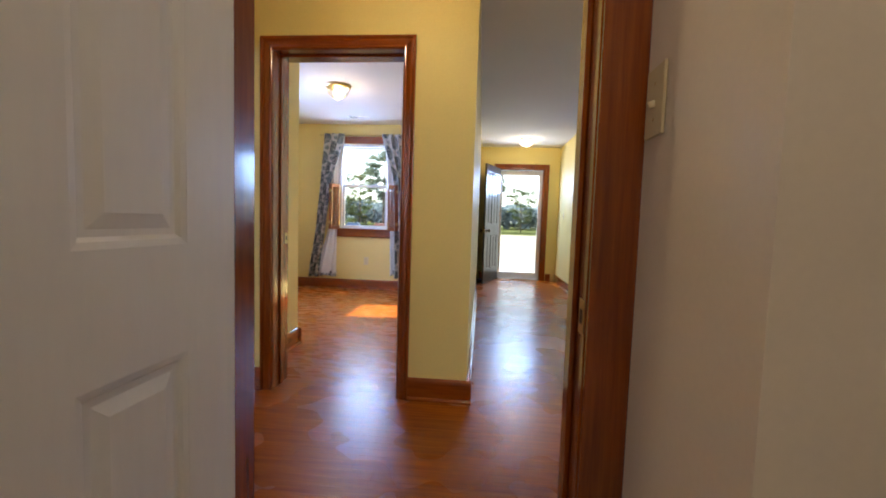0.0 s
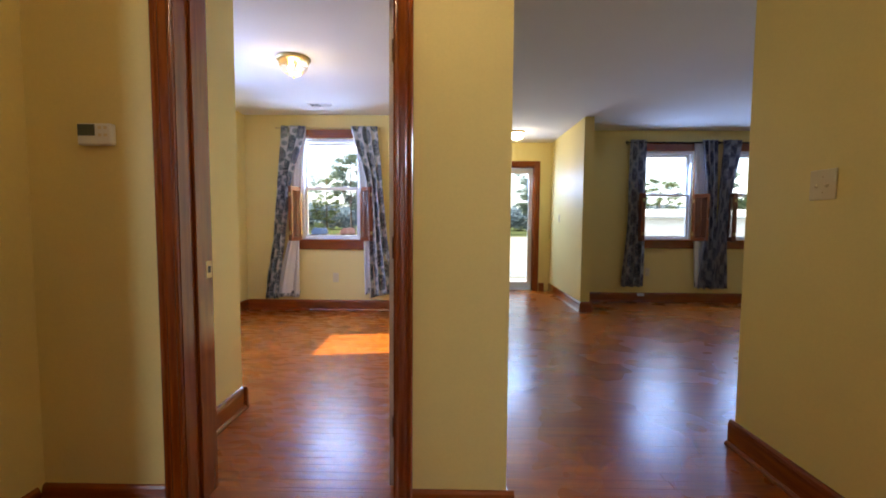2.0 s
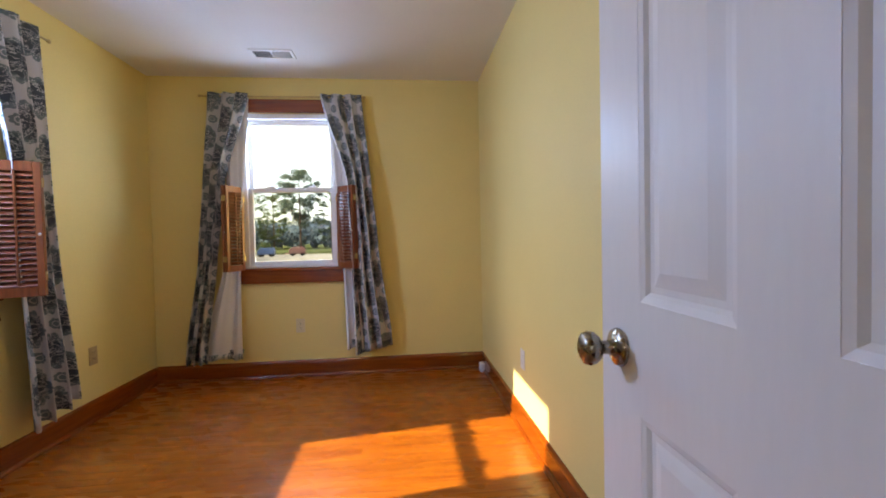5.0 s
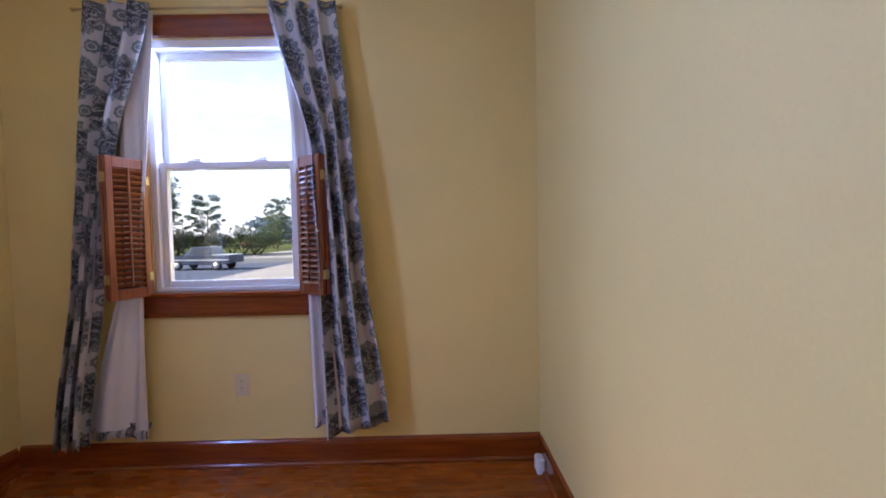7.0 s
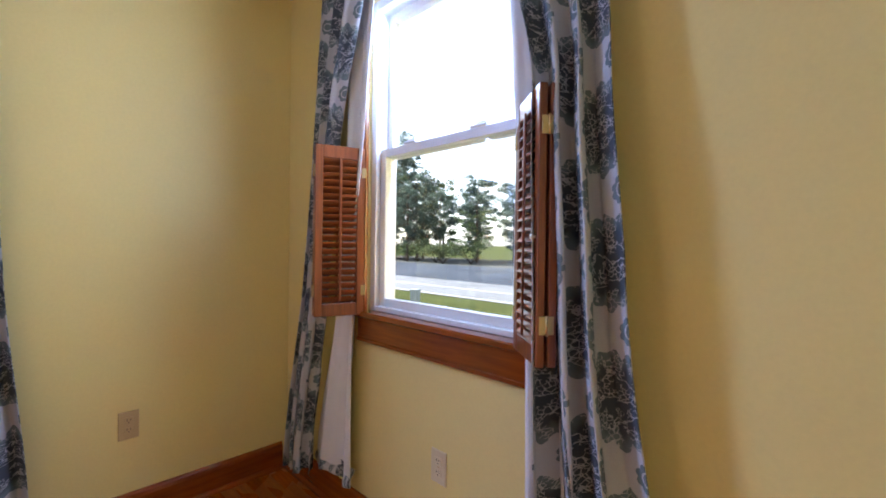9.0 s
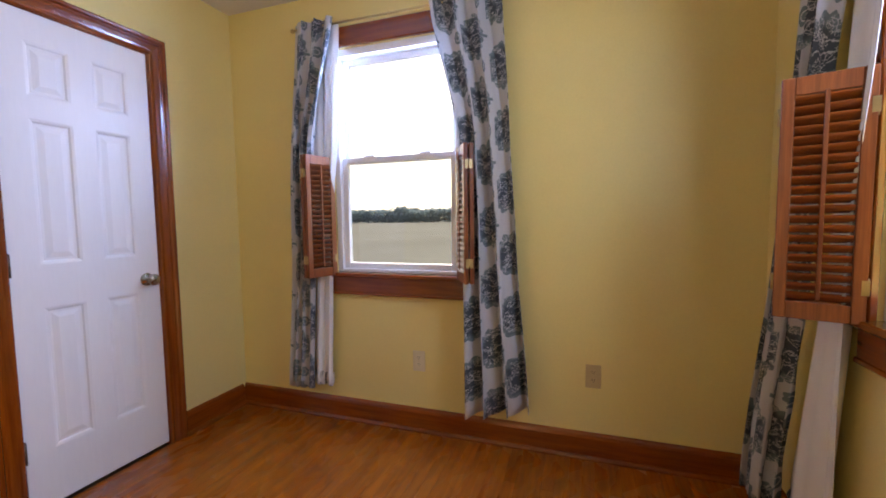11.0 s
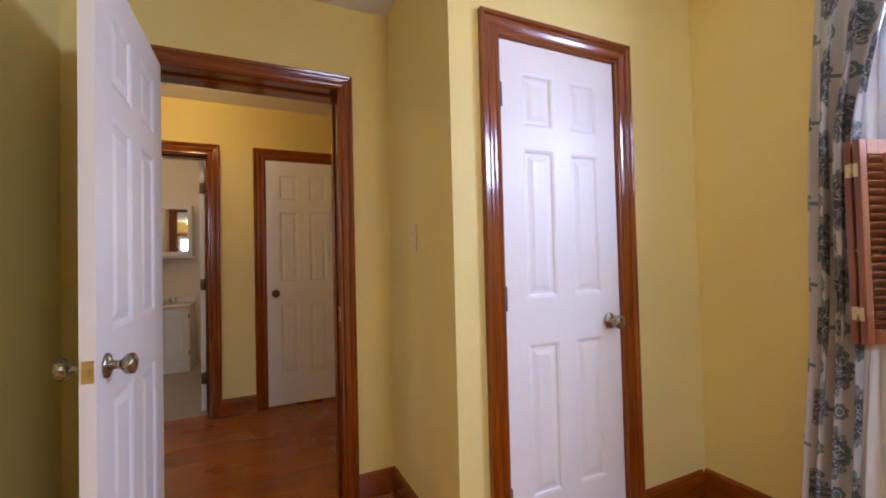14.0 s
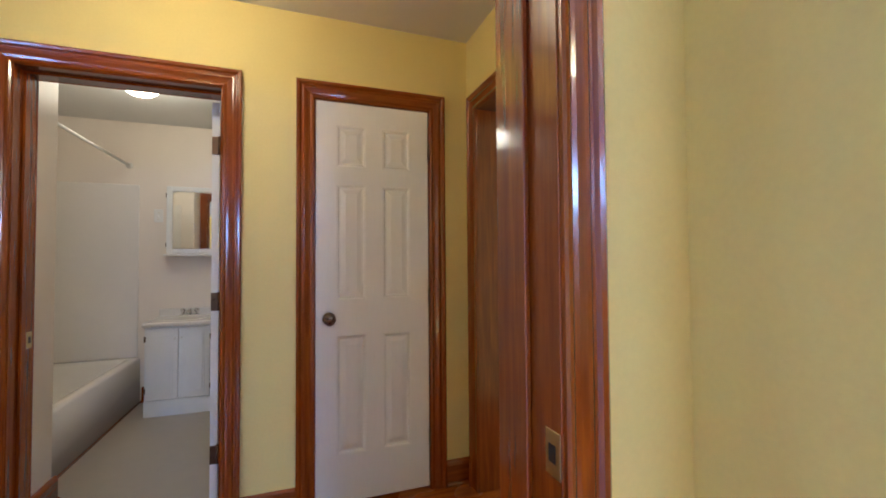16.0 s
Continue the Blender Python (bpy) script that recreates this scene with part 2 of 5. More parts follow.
def fabric_mat(name, ground, ink, ink2):
    """Printed cotton: crowned trees lying sideways in half-drop rows, drawn from the cloth's own coordinates in metres."""
    m, n, l, b = node_mat(name)
    set_in(b, Roughness=0.9, Specular_IOR_Level=0.15)

    def op(kind, a, c=0.0, d=None):
        x = n.new("ShaderNodeMath")
        x.operation = kind
        for i, v in enumerate((a, c, d)):
            if v is None:
                continue
            if isinstance(v, (int, float)):
                x.inputs[i].default_value = v
            else:
                l.new(v, x.inputs[i])
        return x.outputs[0]

    uv = n.new("ShaderNodeUVMap").outputs["UV"]
    nz = n.new("ShaderNodeTexNoise")
    set_in(nz, Scale=30.0, Detail=3.0)
    l.new(uv, nz.inputs["Vector"])
    sep0 = n.new("ShaderNodeSeparateXYZ")
    l.new(uv, sep0.inputs[0])
    grain = op("SUBTRACT", nz.outputs["Fac"], 0.5)
    u, v = sep0.outputs[0], sep0.outputs[1]
    CW, RH = 0.190, 0.305
    col = op("DIVIDE", u, CW)
    ci = op("FLOOR", col)
    fu = op("MULTIPLY", op("SUBTRACT", op("FRACT", col), 0.5), CW)
    half = op("MULTIPLY", op("MODULO", ci, 2.0), 0.5)
    row = op("ADD", op("DIVIDE", v, RH), half)
    fv = op("MULTIPLY", op("SUBTRACT", op("FRACT", row), 0.5), RH)
    # crown with a scalloped rim of leaves
    cu = op("ADD", fu, 0.022)
    r = op("SQRT", op("ADD", op("POWER", cu, 2.0), op("POWER", op("MULTIPLY", fv, 0.84), 2.0)))
    ang = op("ARCTAN2", fv, cu)
    rim = op("MULTIPLY", op("ABSOLUTE", op("SINE", op("MULTIPLY", ang, 7.0))), 0.012)
    rr = op("ADD", op("SUBTRACT", r, rim), op("MULTIPLY", grain, 0.030))
    crown = op("LESS_THAN", rr, 0.082)
    # white limbs that spread from the trunk into the crown
    lu = op("SUBTRACT", 0.075, fu)
    la = op("ARCTAN2", fv, lu)
    lr = op("SQRT", op("ADD", op("POWER", lu, 2.0), op("POWER", fv, 2.0)))
    fan = op("ABSOLUTE", op("SINE", op("ADD", op("MULTIPLY", la, 6.5), op("MULTIPLY", grain, 5.0))))
    limb = op("MULTIPLY", op("LESS_THAN", op("MULTIPLY", fan, lr), 0.011), op("LESS_THAN", rr, 0.064))
    # white curls between the leaves
    vo = n.new("ShaderNodeTexVoronoi")
    vo.feature = "DISTANCE_TO_EDGE"
    set_in(vo, Scale=90.0)
    l.new(uv, vo.inputs["Vector"])
    curl = op("MULTIPLY", op("LESS_THAN", vo.outputs["Distance"], 0.060), op("GREATER_THAN", nz.outputs["Fac"], 0.49))
    white = op("MAXIMUM", limb, curl)
    # trunk, its foot, and a small medallion between the trees
    trunk = op("MULTIPLY", op("LESS_THAN", op("ABSOLUTE", fv), 0.007), op("MULTIPLY", op("GREATER_THAN", fu, 0.040), op("LESS_THAN", fu, 0.108)))
    foot = op("MULTIPLY", op("LESS_THAN", op("ABSOLUTE", op("SUBTRACT", fu, 0.103)), 0.006), op("LESS_THAN", op("ABSOLUTE", fv), 0.022))
    mv = op("SUBTRACT", RH / 2, op("ABSOLUTE", fv))
    mr = op("SQRT", op("ADD", op("POWER", op("SUBTRACT", fu, 0.03), 2.0), op("POWER", mv, 2.0)))
    ma = op("MULTIPLY", op("ABSOLUTE", op("SINE", op("MULTIPLY", op("ARCTAN2", mv, op("SUBTRACT", fu, 0.03)), 4.0))), 0.006)
    medal = op("MULTIPLY", op("LESS_THAN", op("SUBTRACT", mr, ma), 0.026), op("GREATER_THAN", op("ABSOLUTE", op("SUBTRACT", mr, 0.015)), 0.0020))
    inkmask = op("MAXIMUM", op("MULTIPLY", crown, op("SUBTRACT", 1.0, op("MULTIPLY", white, 0.85))), op("MAXIMUM", medal, op("MAXIMUM", trunk, foot)))
    inkc = mixed(n, l, "MIX", ramp(n, l, op("MULTIPLY", rr, 10.0), (0.50, 0.0), (0.72, 1.0)), ink, ink2)
    weave = noise_tex(n, l, 420, 2)
    base = mixed(n, l, "MULTIPLY", 1.0, ground, ramp(n, l, weave, (0.3, 0.88), (0.7, 1.0)))
    c = mixed(n, l, "MIX", inkmask, base, inkc)
    l.new(c, b.inputs["Base Color"])
    bumped(n, l, b, weave, 0.25, 0.0008)
    # thin cotton lets some light through
    tr = n.new("ShaderNodeBsdfTranslucent")
    l.new(c, tr.inputs["Color"])
    mx = n.new("ShaderNodeMixShader")
    mx.inputs[0].default_value = 0.22
    l.new(b.outputs[0], mx.inputs[1])
    l.new(tr.outputs[0], mx.inputs[2])
    l.new(mx.outputs[0], n["Material Output"].inputs["Surface"])
    return m


M_CURTAIN = fabric_mat("tree_print_cotton", (0.66, 0.66, 0.67), (0.085, 0.105, 0.120), (0.19, 0.24, 0.25))
M_CURTAIN_DARK = fabric_mat("slate_print_cotton", (0.40, 0.42, 0.48), (0.085, 0.095, 0.14), (0.19, 0.21, 0.27))

# ---------------------------------------------------------------- mesh helpers


def box(bm, x0, x1, y0, y1, z0, z1, bevel=0.0):
    r = bmesh.ops.create_cube(bm, size=1.0)
    vs = r["verts"]
    bmesh.ops.scale(bm, vec=(x1 - x0, y1 - y0, z1 - z0), verts=vs)
    bmesh.ops.translate(bm, vec=((x0 + x1) / 2, (y0 + y1) / 2, (z0 + z1) / 2), verts=vs)
    if bevel:
        es = list({e for v in vs for e in v.link_edges})
        bmesh.ops.bevel(bm, geom=es, offset=bevel, segments=1, affect="EDGES", profile=0.5)
    return vs


def boxed(*args, bevel=0.0):
    bm = bmesh.new()
    box(bm, *args, bevel=bevel)
    return bm


def lathe(bm, profile, seg=20, m=Matrix()):
    """Turns (radius, height) pairs round z."""
    rings = []
    for r, z in profile:
        if r < 1e-5:
            rings.append([bm.verts.new(m @ Vector((0, 0, z)))])
        else:
            rings.append([bm.verts.new(m @ Vector((r * math.cos(2 * math.pi * i / seg), r * math.sin(2 * math.pi * i / seg), z))) for i in range(seg)])
    for a, b in zip(rings, rings[1:]):
        for i in range(seg):
            j = (i + 1) % seg
            q = [a[i % len(a)], a[j % len(a)], b[j % len(b)], b[i % len(b)]]
            q = [v for k, v in enumerate(q) if v not in q[:k]]
            if len(q) > 2:
                f = bm.faces.new(q)
                f.smooth = True
    return bm


def turned(profile, seg=20, m=Matrix()):
    return lathe(bmesh.new(), profile, seg, m)


def tube(bm, a, b, r, r2=None, seg=10):
    a, b = Vector(a), Vector(b)
    q = (b - a).to_track_quat("Z", "Y").to_matrix().to_4x4()
    n = (b - a).length
    lathe(bm, [(0, 0), (r, 0), (r if r2 is None else r2, n), (0, n)], seg, Matrix.Translation(a) @ q)
    return bm


def tubed(*args, **kw):
    return tube(bmesh.new(), *args, **kw)


def sweep(rows, closed=False):
    """A skin over rows of points; caps the ends."""
    bm = bmesh.new()
    vs = [[bm.verts.new(p) for p in r] for r in rows]
    k = len(rows[0])
    for a, b in zip(vs, vs[1:]):
        for i in range(k if closed else k - 1):
            j = (i + 1) % k
            bm.faces.new((a[i], a[j], b[j], b[i]))
    if closed:
        bm.faces.new(vs[0])
        bm.faces.new(list(reversed(vs[-1])))
    bmesh.ops.recalc_face_normals(bm, faces=bm.faces)
    return bm


def mesh_of(name, bm, material):
    me = bpy.data.meshes.new(name)
    bm.to_mesh(me)
    bm.free()
    me.materials.append(material)
    return me


def part(name, bm, material, parent, label=""):
    ob = new(name, bm if isinstance(bm, bpy.types.Mesh) else mesh_of(name, bm, material))
    ob.parent = parent
    if label:
        ob["label"] = label
    return ob


def thing(name, m, label, category, group="", kind=""):
    ob = new(name)
    ob.matrix_basis = m
    ob.empty_display_size = 0.1
    return tagged(ob, label, category, group, kind)


def solid(name, bm, material, label, category, kind="structure", group=""):
    return tagged(new(name, mesh_of(name, bm, material)), label, category, group, kind)


def smooth(ob):
    for p in ob.data.polygons:
        p.use_smooth = True
    return ob

# ---------------------------------------------------------------- walls, floors, ceilings


def wall(name, axis, face, thick, a0, a1, holes=(), z0=-0.15, z1=None, material=None, label="yellow painted plaster wall"):
    """A wall along an axis. Its faces lie at face and face + thick; holes are (a0, a1, z0, z1) cut right through."""
    z1 = CEIL + 0.15 if z1 is None else z1
    bm = bmesh.new()

    def put(p0, p1, q0, q1):
        if p1 - p0 > 1e-4 and q1 - q0 > 1e-4:
            f0, f1 = sorted((face, face + thick))
            box(bm, *((p0, p1, f0, f1) if axis == "x" else (f0, f1, p0, p1)), q0, q1)

    at = a0
    for h0, h1, k0, k1 in sorted(holes):
        put(at, h0, z0, z1)
        put(h0, h1, z0, k0)
        put(h0, h1, k1, z1)
        at = h1
    put(at, a1, z0, z1)
    return solid(name, bm, material or M_WALL, label, "wall")


DOOR_H, JAMB = 2.05, 0.02
WIN_Z0, WIN_Z1, WIN_W = 0.912, 2.19, 0.77


def doorhole(c, w, h=DOOR_H):
    return (c - w / 2 - JAMB, c + w / 2 + JAMB, -0.15, h + JAMB)


def winhole(c, dz=0.0):
    return (c - WIN_W / 2, c + WIN_W / 2, WIN_Z0 + dz, WIN_Z1 + dz)


FW_X, WL_Y, LW1_X, LW2_X = -1.683, 5.09, 2.95, 4.22
BD_X, BD_W = -0.765, 0.780
BA_X, BA_W = -0.074, 0.757
CL_X, CL_W = -1.936, 0.602
HC_X, HC_W = -1.174, 0.597
RD_Y, RD_W = 2.32, 0.76
KD_Y, KD_W = 2.105, 0.74
FD_X, FD_W, FD_Y, FD_H = 0.815, 0.83, 8.55, 2.08

wall("wall_bedroom_front", "x", 6.83, 0.115, -2.895, -0.09, [winhole(FW_X)])
wall("wall_bedroom_side", "y", -2.895, 0.115, 3.042, 6.83, [winhole(WL_Y, -0.02)])
wall("wall_bedroom_hall", "x", 3.042, 0.196, -1.78, -0.09, [doorhole(BD_X, BD_W)])
wall("wall_closet_back", "x", 3.042, 0.196, -2.78, -1.78)
wall("wall_closet_return", "y", -1.54, 0.12, 3.238, 3.855)
wall("wall_closet_front", "x", 3.855, 0.12, -2.78, -1.42, [doorhole(CL_X, CL_W)])
wall("wall_bedroom_living", "y", -0.09, 0.136, 3.042, FD_Y + 0.15)
wall("wall_hall_bath", "x", 1.44, 0.160, -1.705, 1.285, [doorhole(BA_X, BA_W), doorhole(HC_X, HC_W)])
wall("wall_hall_kitchen", "y", -1.865, 0.16, 1.44, 3.042, [doorhole(KD_Y, KD_W)])
wall("wall_hall_end", "y", 1.285, 0.12, 1.44, 3.62, [doorhole(RD_Y, RD_W)])
wall("wall_side_room_north", "x", 3.50, 0.12, 1.405, 5.72)
wall("wall_side_room_south", "x", 1.20, 0.12, 1.405, 4.4, [winhole(2.70)], label="plain yellow plaster wall")
wall("wall_side_room_east", "y", 4.4, 0.12, 1.20, 3.50, label="plain yellow plaster wall")
wall("wall_living_east", "y", 5.6, 0.12, 3.62, 7.64)
wall("wall_living_front", "x", 7.64, 0.115, 1.635, 5.72, [winhole(LW1_X), winhole(LW2_X)])
wall("wall_foyer_side", "y", 1.515, 0.12, 6.875, FD_Y + 0.15)
wall("wall_foyer_front", "x", FD_Y, 0.15, 0.046, 1.515, [doorhole(FD_X, FD_W, FD_H)])
# bathroom, linen closet and kitchen shells
wall("wall_bath_back", "x", -0.72, 0.12, -0.72, 1.37, material=M_BATHWALL, label="cream painted bathroom wall")
wall("wall_bath_side", "y", -0.72, 0.12, -0.60, 1.44, material=M_BATHWALL, label="cream painted bathroom wall")
wall("wall_bath_tub", "y", 1.25, 0.12, -0.60, 1.07, material=M_BATHWALL, label="cream painted bathroom wall")
wall("wall_bath_wing", "y", 0.388, 0.982, 1.07, 1.436, material=M_BATHWALL, label="cream painted wall beside the tub")
bm = boxed(-0.60, -0.443, 1.432, 1.4375, 0, CEIL)
box(bm, 0.316, 0.388, 1.432, 1.4375, 0, CEIL)
box(bm, -0.443, 0.316, 1.432, 1.4375, DOOR_H + 0.03, CEIL)
solid("wall_bath_door_side", bm, M_BATHWALL, "cream painted bathroom wall round the doorway", "wall")
wall("wall_linen_back", "x", 0.70, 0.10, -1.62, -0.72, label="plain plaster wall inside the linen closet")
wall("wall_linen_side", "y", -1.62, 0.10, 0.80, 1.44, label="plain plaster wall inside the linen closet")
wall("wall_kitchen_back", "y", -4.62, 0.12, -0.72, 3.13, label="pale kitchen wall", material=M_BATHWALL)
wall("wall_kitchen_south", "x", -0.72, 0.12, -4.50, -1.62, [winhole(-3.85)], label="pale kitchen wall", material=M_BATHWALL)
wall("wall_kitchen_north", "x", 3.042, 0.12, -4.50, -2.895, label="pale kitchen wall", material=M_BATHWALL)

PLAN = ((-4.62, -2.94, -0.72, 3.13), (-2.94, -1.62, -0.72, 3.042), (-1.62, 1.37, -0.72, 3.042), (1.37, 4.52, 1.20, 3.042),
        (-2.94, 4.52, 3.042, 3.54), (-2.94, 5.72, 3.54, 6.99), (-0.09, 5.72, 6.99, 7.80), (-0.09, 1.66, 7.80, 8.70))


def slab(z0, z1):
    bm = bmesh.new()
    for x0, x1, y0, y1 in PLAN:
        box(bm, x0, x1, y0, y1, z0, z1)
    return bm


ceiling = solid("ceiling", slab(CEIL, CEIL + 0.14), M_CEIL, "white painted flat ceiling", "ceiling")
solid("roof", slab(CEIL + 0.15, CEIL + 0.32), M_SIDING, "white eaves board of the roof", "roof")

# floor: dark boards below, strips of cherry on top (built at the end)
floor = solid("floor", slab(-0.15, -0.0125), M_SUB, "glossy cherry-stained hardwood strip floor", "floor")
bath_floor = solid("bath_floor", boxed(-0.60, 1.25, -0.60, 1.50, -0.012, 0.002), M_BATHFLOOR, "grey sheet vinyl bathroom floor", "floor")


def baseboard(p, q, n, label="cherry-stained baseboard with a shoe moulding", h=0.135, ext0=0.0, ext1=0.0):
    """A run from p to q along a wall whose room side is n."""
    p, q, n = Vector((*p, 0)), Vector((*q, 0)), Vector((*n, 0))
    d = (q - p).normalized()
    p, q = p - d * ext0, q + d * ext1
    prof = [(0, 0), (0.030, 0), (0.030, 0.010), (0.024, 0.019), (0.0155, 0.022), (0.0155, h - 0.028), (0.012, h - 0.012), (0.006, h - 0.003), (0, h)]
    rows = [[e + n * a + Vector((0, 0, b)) for a, b in prof] for e in (p, q)]
    return solid("baseboard", sweep(rows, True), M_TRIM["x" if abs(d.x) > 0.5 else "y"], label, "baseboard", group="baseboards")


CAS = 0.09
baseboard((-2.78, 6.83), (-0.09, 6.83), (0, -1))
baseboard((-2.78, 3.975), (-2.78, 6.80), (1, 0))
baseboard((-0.09, 3.238), (-0.09, 6.80), (-1, 0))
baseboard((-2.75, 3.975), (CL_X - CL_W / 2 - CAS, 3.975), (0, 1))
baseboard((CL_X + CL_W / 2 + CAS, 3.975), (-1.42, 3.975), (0, 1), ext1=0.030)
baseboard((-1.42, 3.268), (-1.42, 3.975), (1, 0))
baseboard((-1.42, 3.238), (BD_X - BD_W / 2 - 0.072, 3.238), (0, 1))
baseboard((BD_X + BD_W / 2 + 0.072, 3.238), (-0.12, 3.238), (0, 1))
baseboard((-1.705, 3.042), (BD_X - BD_W / 2 - 0.072, 3.042), (0, -1))
baseboard((BD_X + BD_W / 2 + 0.072, 3.042), (0.046, 3.042), (0, -1), ext1=0.030)
baseboard((0.046, 3.042), (0.046, FD_Y), (1, 0))
baseboard((BA_X + BA_W / 2 + CAS, 1.600), (1.285, 1.600), (0, 1))
baseboard((HC_X + HC_W / 2 + CAS, 1.600), (BA_X - BA_W / 2 - CAS, 1.600), (0, 1))
baseboard((-1.705, 1.600), (HC_X - HC_W / 2 - CAS, 1.600), (0, 1))
baseboard((-1.705, KD_Y + KD_W / 2 + CAS), (-1.705, 3.012), (1, 0))
baseboard((1.285, RD_Y + RD_W / 2 + CAS), (1.285, 3.62), (-1, 0), ext1=0.030)
baseboard((1.285, 1.650), (1.285, RD_Y - RD_W / 2 - CAS), (-1, 0))
baseboard((1.285, 3.62), (5.6, 3.62), (0, 1))
baseboard((1.515, 6.875), (1.515, FD_Y), (-1, 0), ext0=0.030)
baseboard((1.515, 6.875), (1.635, 6.875), (0, -1), ext1=0.030)
baseboard((1.635, 6.875), (1.635, 7.61), (1, 0))
baseboard((1.635, 7.64), (5.6, 7.64), (0, -1))
baseboard((5.6, 3.65), (5.6, 7.61), (-1, 0))
baseboard((FD_X + FD_W / 2 + 0.1, FD_Y), (1.42, FD_Y), (0, -1))
baseboard((0.088, FD_Y), (FD_X - FD_W / 2 - 0.1, FD_Y), (0, -1))
baseboard((0.355, -0.60), (0.486, -0.60), (0, 1))
baseboard((0.388, 1.07), (0.388, 1.415), (-1, 0), ext0=0.03)

# ---------------------------------------------------------------- doors
PROFILE = [(0.004, 0.0), (0.004, 0.010), (0.010, 0.014), (0.018, 0.013), (0.024, 0.010), (0.034, 0.012), (0.048, 0.017), (0.056, 0.018), (0.062, 0.015), (0.068, 0.016), (0.074, 0.023), (0.084, 0.025), (0.090, 0.022), (0.090, 0.0)]


def casing(parent, w, h, y, out, z0=0.0, width=CAS, legs=True):
    """Moulded casing round an opening of width w and height h, on the face y, proud towards out (-1 or 1): two legs and a head, mitred."""
    k = width / 0.09
    pr = [(a * k, b) for a, b in PROFILE]
    made = []
    if legs:
        for s in (-1, 1):
            rows = [[Vector((s * (w / 2 + a), y + out * b, z)) for a, b in pr] for z in (z0,)]
            rows.append([Vector((s * (w / 2 + a), y + out * b, h + a)) for a, b in pr])
            made.append(part("casing_leg", sweep(rows, True), M_TRIM["z"], parent))
    rows = [[Vector((s * (w / 2 + a), y + out * b, h + a)) for a, b in pr] for s in (-1, 1)]
    made.append(part("casing_head", sweep(rows, True), M_TRIM["x"], parent))
    return made


def flat_casing(parent, w, h, y, width=0.084):
    """A plain flat board round an opening, towards -y."""
    for s in (-1, 1):
        part("casing_leg", boxed(*sorted((s * (w / 2 + 0.001), s * (w / 2 + width))), y - 0.019, y - 0.0085, 0, h + width, bevel=0.002), M_TRIM["z"], parent)
    part("casing_head", boxed(-w / 2, w / 2, y - 0.019, y - 0.0085, h + 0.001, h + width, bevel=0.002), M_TRIM["x"], parent)


def doorway(name, m, w, thick, label, h=DOOR_H, sides=(-1, 1), stop=True, width=CAS):
    d = thing(name, m, label, "door", kind="structure")
    e = 0.001
    for s in (-1, 1):
        part("jamb", boxed(*sorted((s * w / 2, s * (w / 2 + JAMB - e))), -e, thick + e, 0, h, bevel=0.001), M_TRIM["z"], d)
        if stop:
            part("door_stop", boxed(*sorted((s * (w / 2 - 0.011), s * (w / 2 - 0.0003))), thick * 0.5 - 0.018, thick * 0.5 + 0.018, 0, h - 0.011, bevel=0.002), M_TRIM["z"], d)
    part("head_jamb", boxed(-w / 2 - JAMB + e, w / 2 + JAMB - e, -e, thick + e, h + 0.0003, h + JAMB - e, bevel=0.001), M_TRIM["x"], d)
    if stop:
        part("door_stop", boxed(-w / 2 + 0.0003, w / 2 - 0.0003, thick * 0.5 - 0.018, thick * 0.5 + 0.018, h - 0.011, h - 0.0003, bevel=0.002), M_TRIM["x"], d)
    if -1 in sides:
        casing(d, w, h, 0.0, -1, width=width)
    if 1 in sides:
        casing(d, w, h, thick, 1, width=width)
    return d


def panel_leaf_mesh(w, h, t=0.035):
    """A six-panel door leaf from x = 0 (hinges) to w, y = -t..0, standing on z = 0."""
    bm = bmesh.new()
    st, mid = 0.17 * w, 0.145 * w
    zs = [(0.235, 0.83), (1.01, 1.60), (1.69, 1.905)]
    k = h / 2.02
    zs = [(a * k, b * k) for a, b in zs]
    xs = [(st, w / 2 - mid / 2), (w / 2 + mid / 2, w - st)]
    rec, mould = 0.009, 0.026
    box(bm, 0.002, w - 0.002, -t + rec, -rec, 0.002, h - 0.002)

    def slab(x0, x1, z0, z1):
        box(bm, x0, x1, -t, 0, z0, z1)

    slab(0, st, 0, h)
    slab(w - st, w, 0, h)
    slab(xs[0][1], xs[1][0], zs[0][0], zs[-1][1])
    lo = 0.0
    for a, b in zs:
        if a > lo:
            slab(st, w - st, lo, a) if lo == 0 else [slab(x0, x1, lo, a) for x0, x1 in xs]
        lo = b
    slab(st, w - st, lo, h)
    for x0, x1 in xs:
        for z0, z1 in zs:
            for y, s in ((0.0, 1), (-t, -1)):
                # sloped moulding and raised field on each side
                d0, d1 = y - s * 0.0005, y - s * rec
                o = [(x0, z0), (x1, z0), (x1, z1), (x0, z1)]
                ring = []
                for inset, d in ((0, d0), (0.010, y - s * 0.003), (0.016, d1 + s * 0.0004), (mould, d1 + s * 0.0004), (mould + 0.022, y - s * 0.0025)):
                    ring.append([bm.verts.new((x0 + inset if px == x0 else x1 - inset, d, z0 + inset if pz == z0 else z1 - inset)) for px, pz in o])
                for a, b in zip(ring, ring[1:]):
                    for i in range(4):
                        j = (i + 1) % 4
                        q = (a[i], a[j], b[j], b[i])
                        bm.faces.new(q if s < 0 else tuple(reversed(q)))
                bm.faces.new(ring[-1] if s < 0 else list(reversed(ring[-1])))
    bmesh.ops.recalc_face_normals(bm, faces=bm.faces)
    return bm


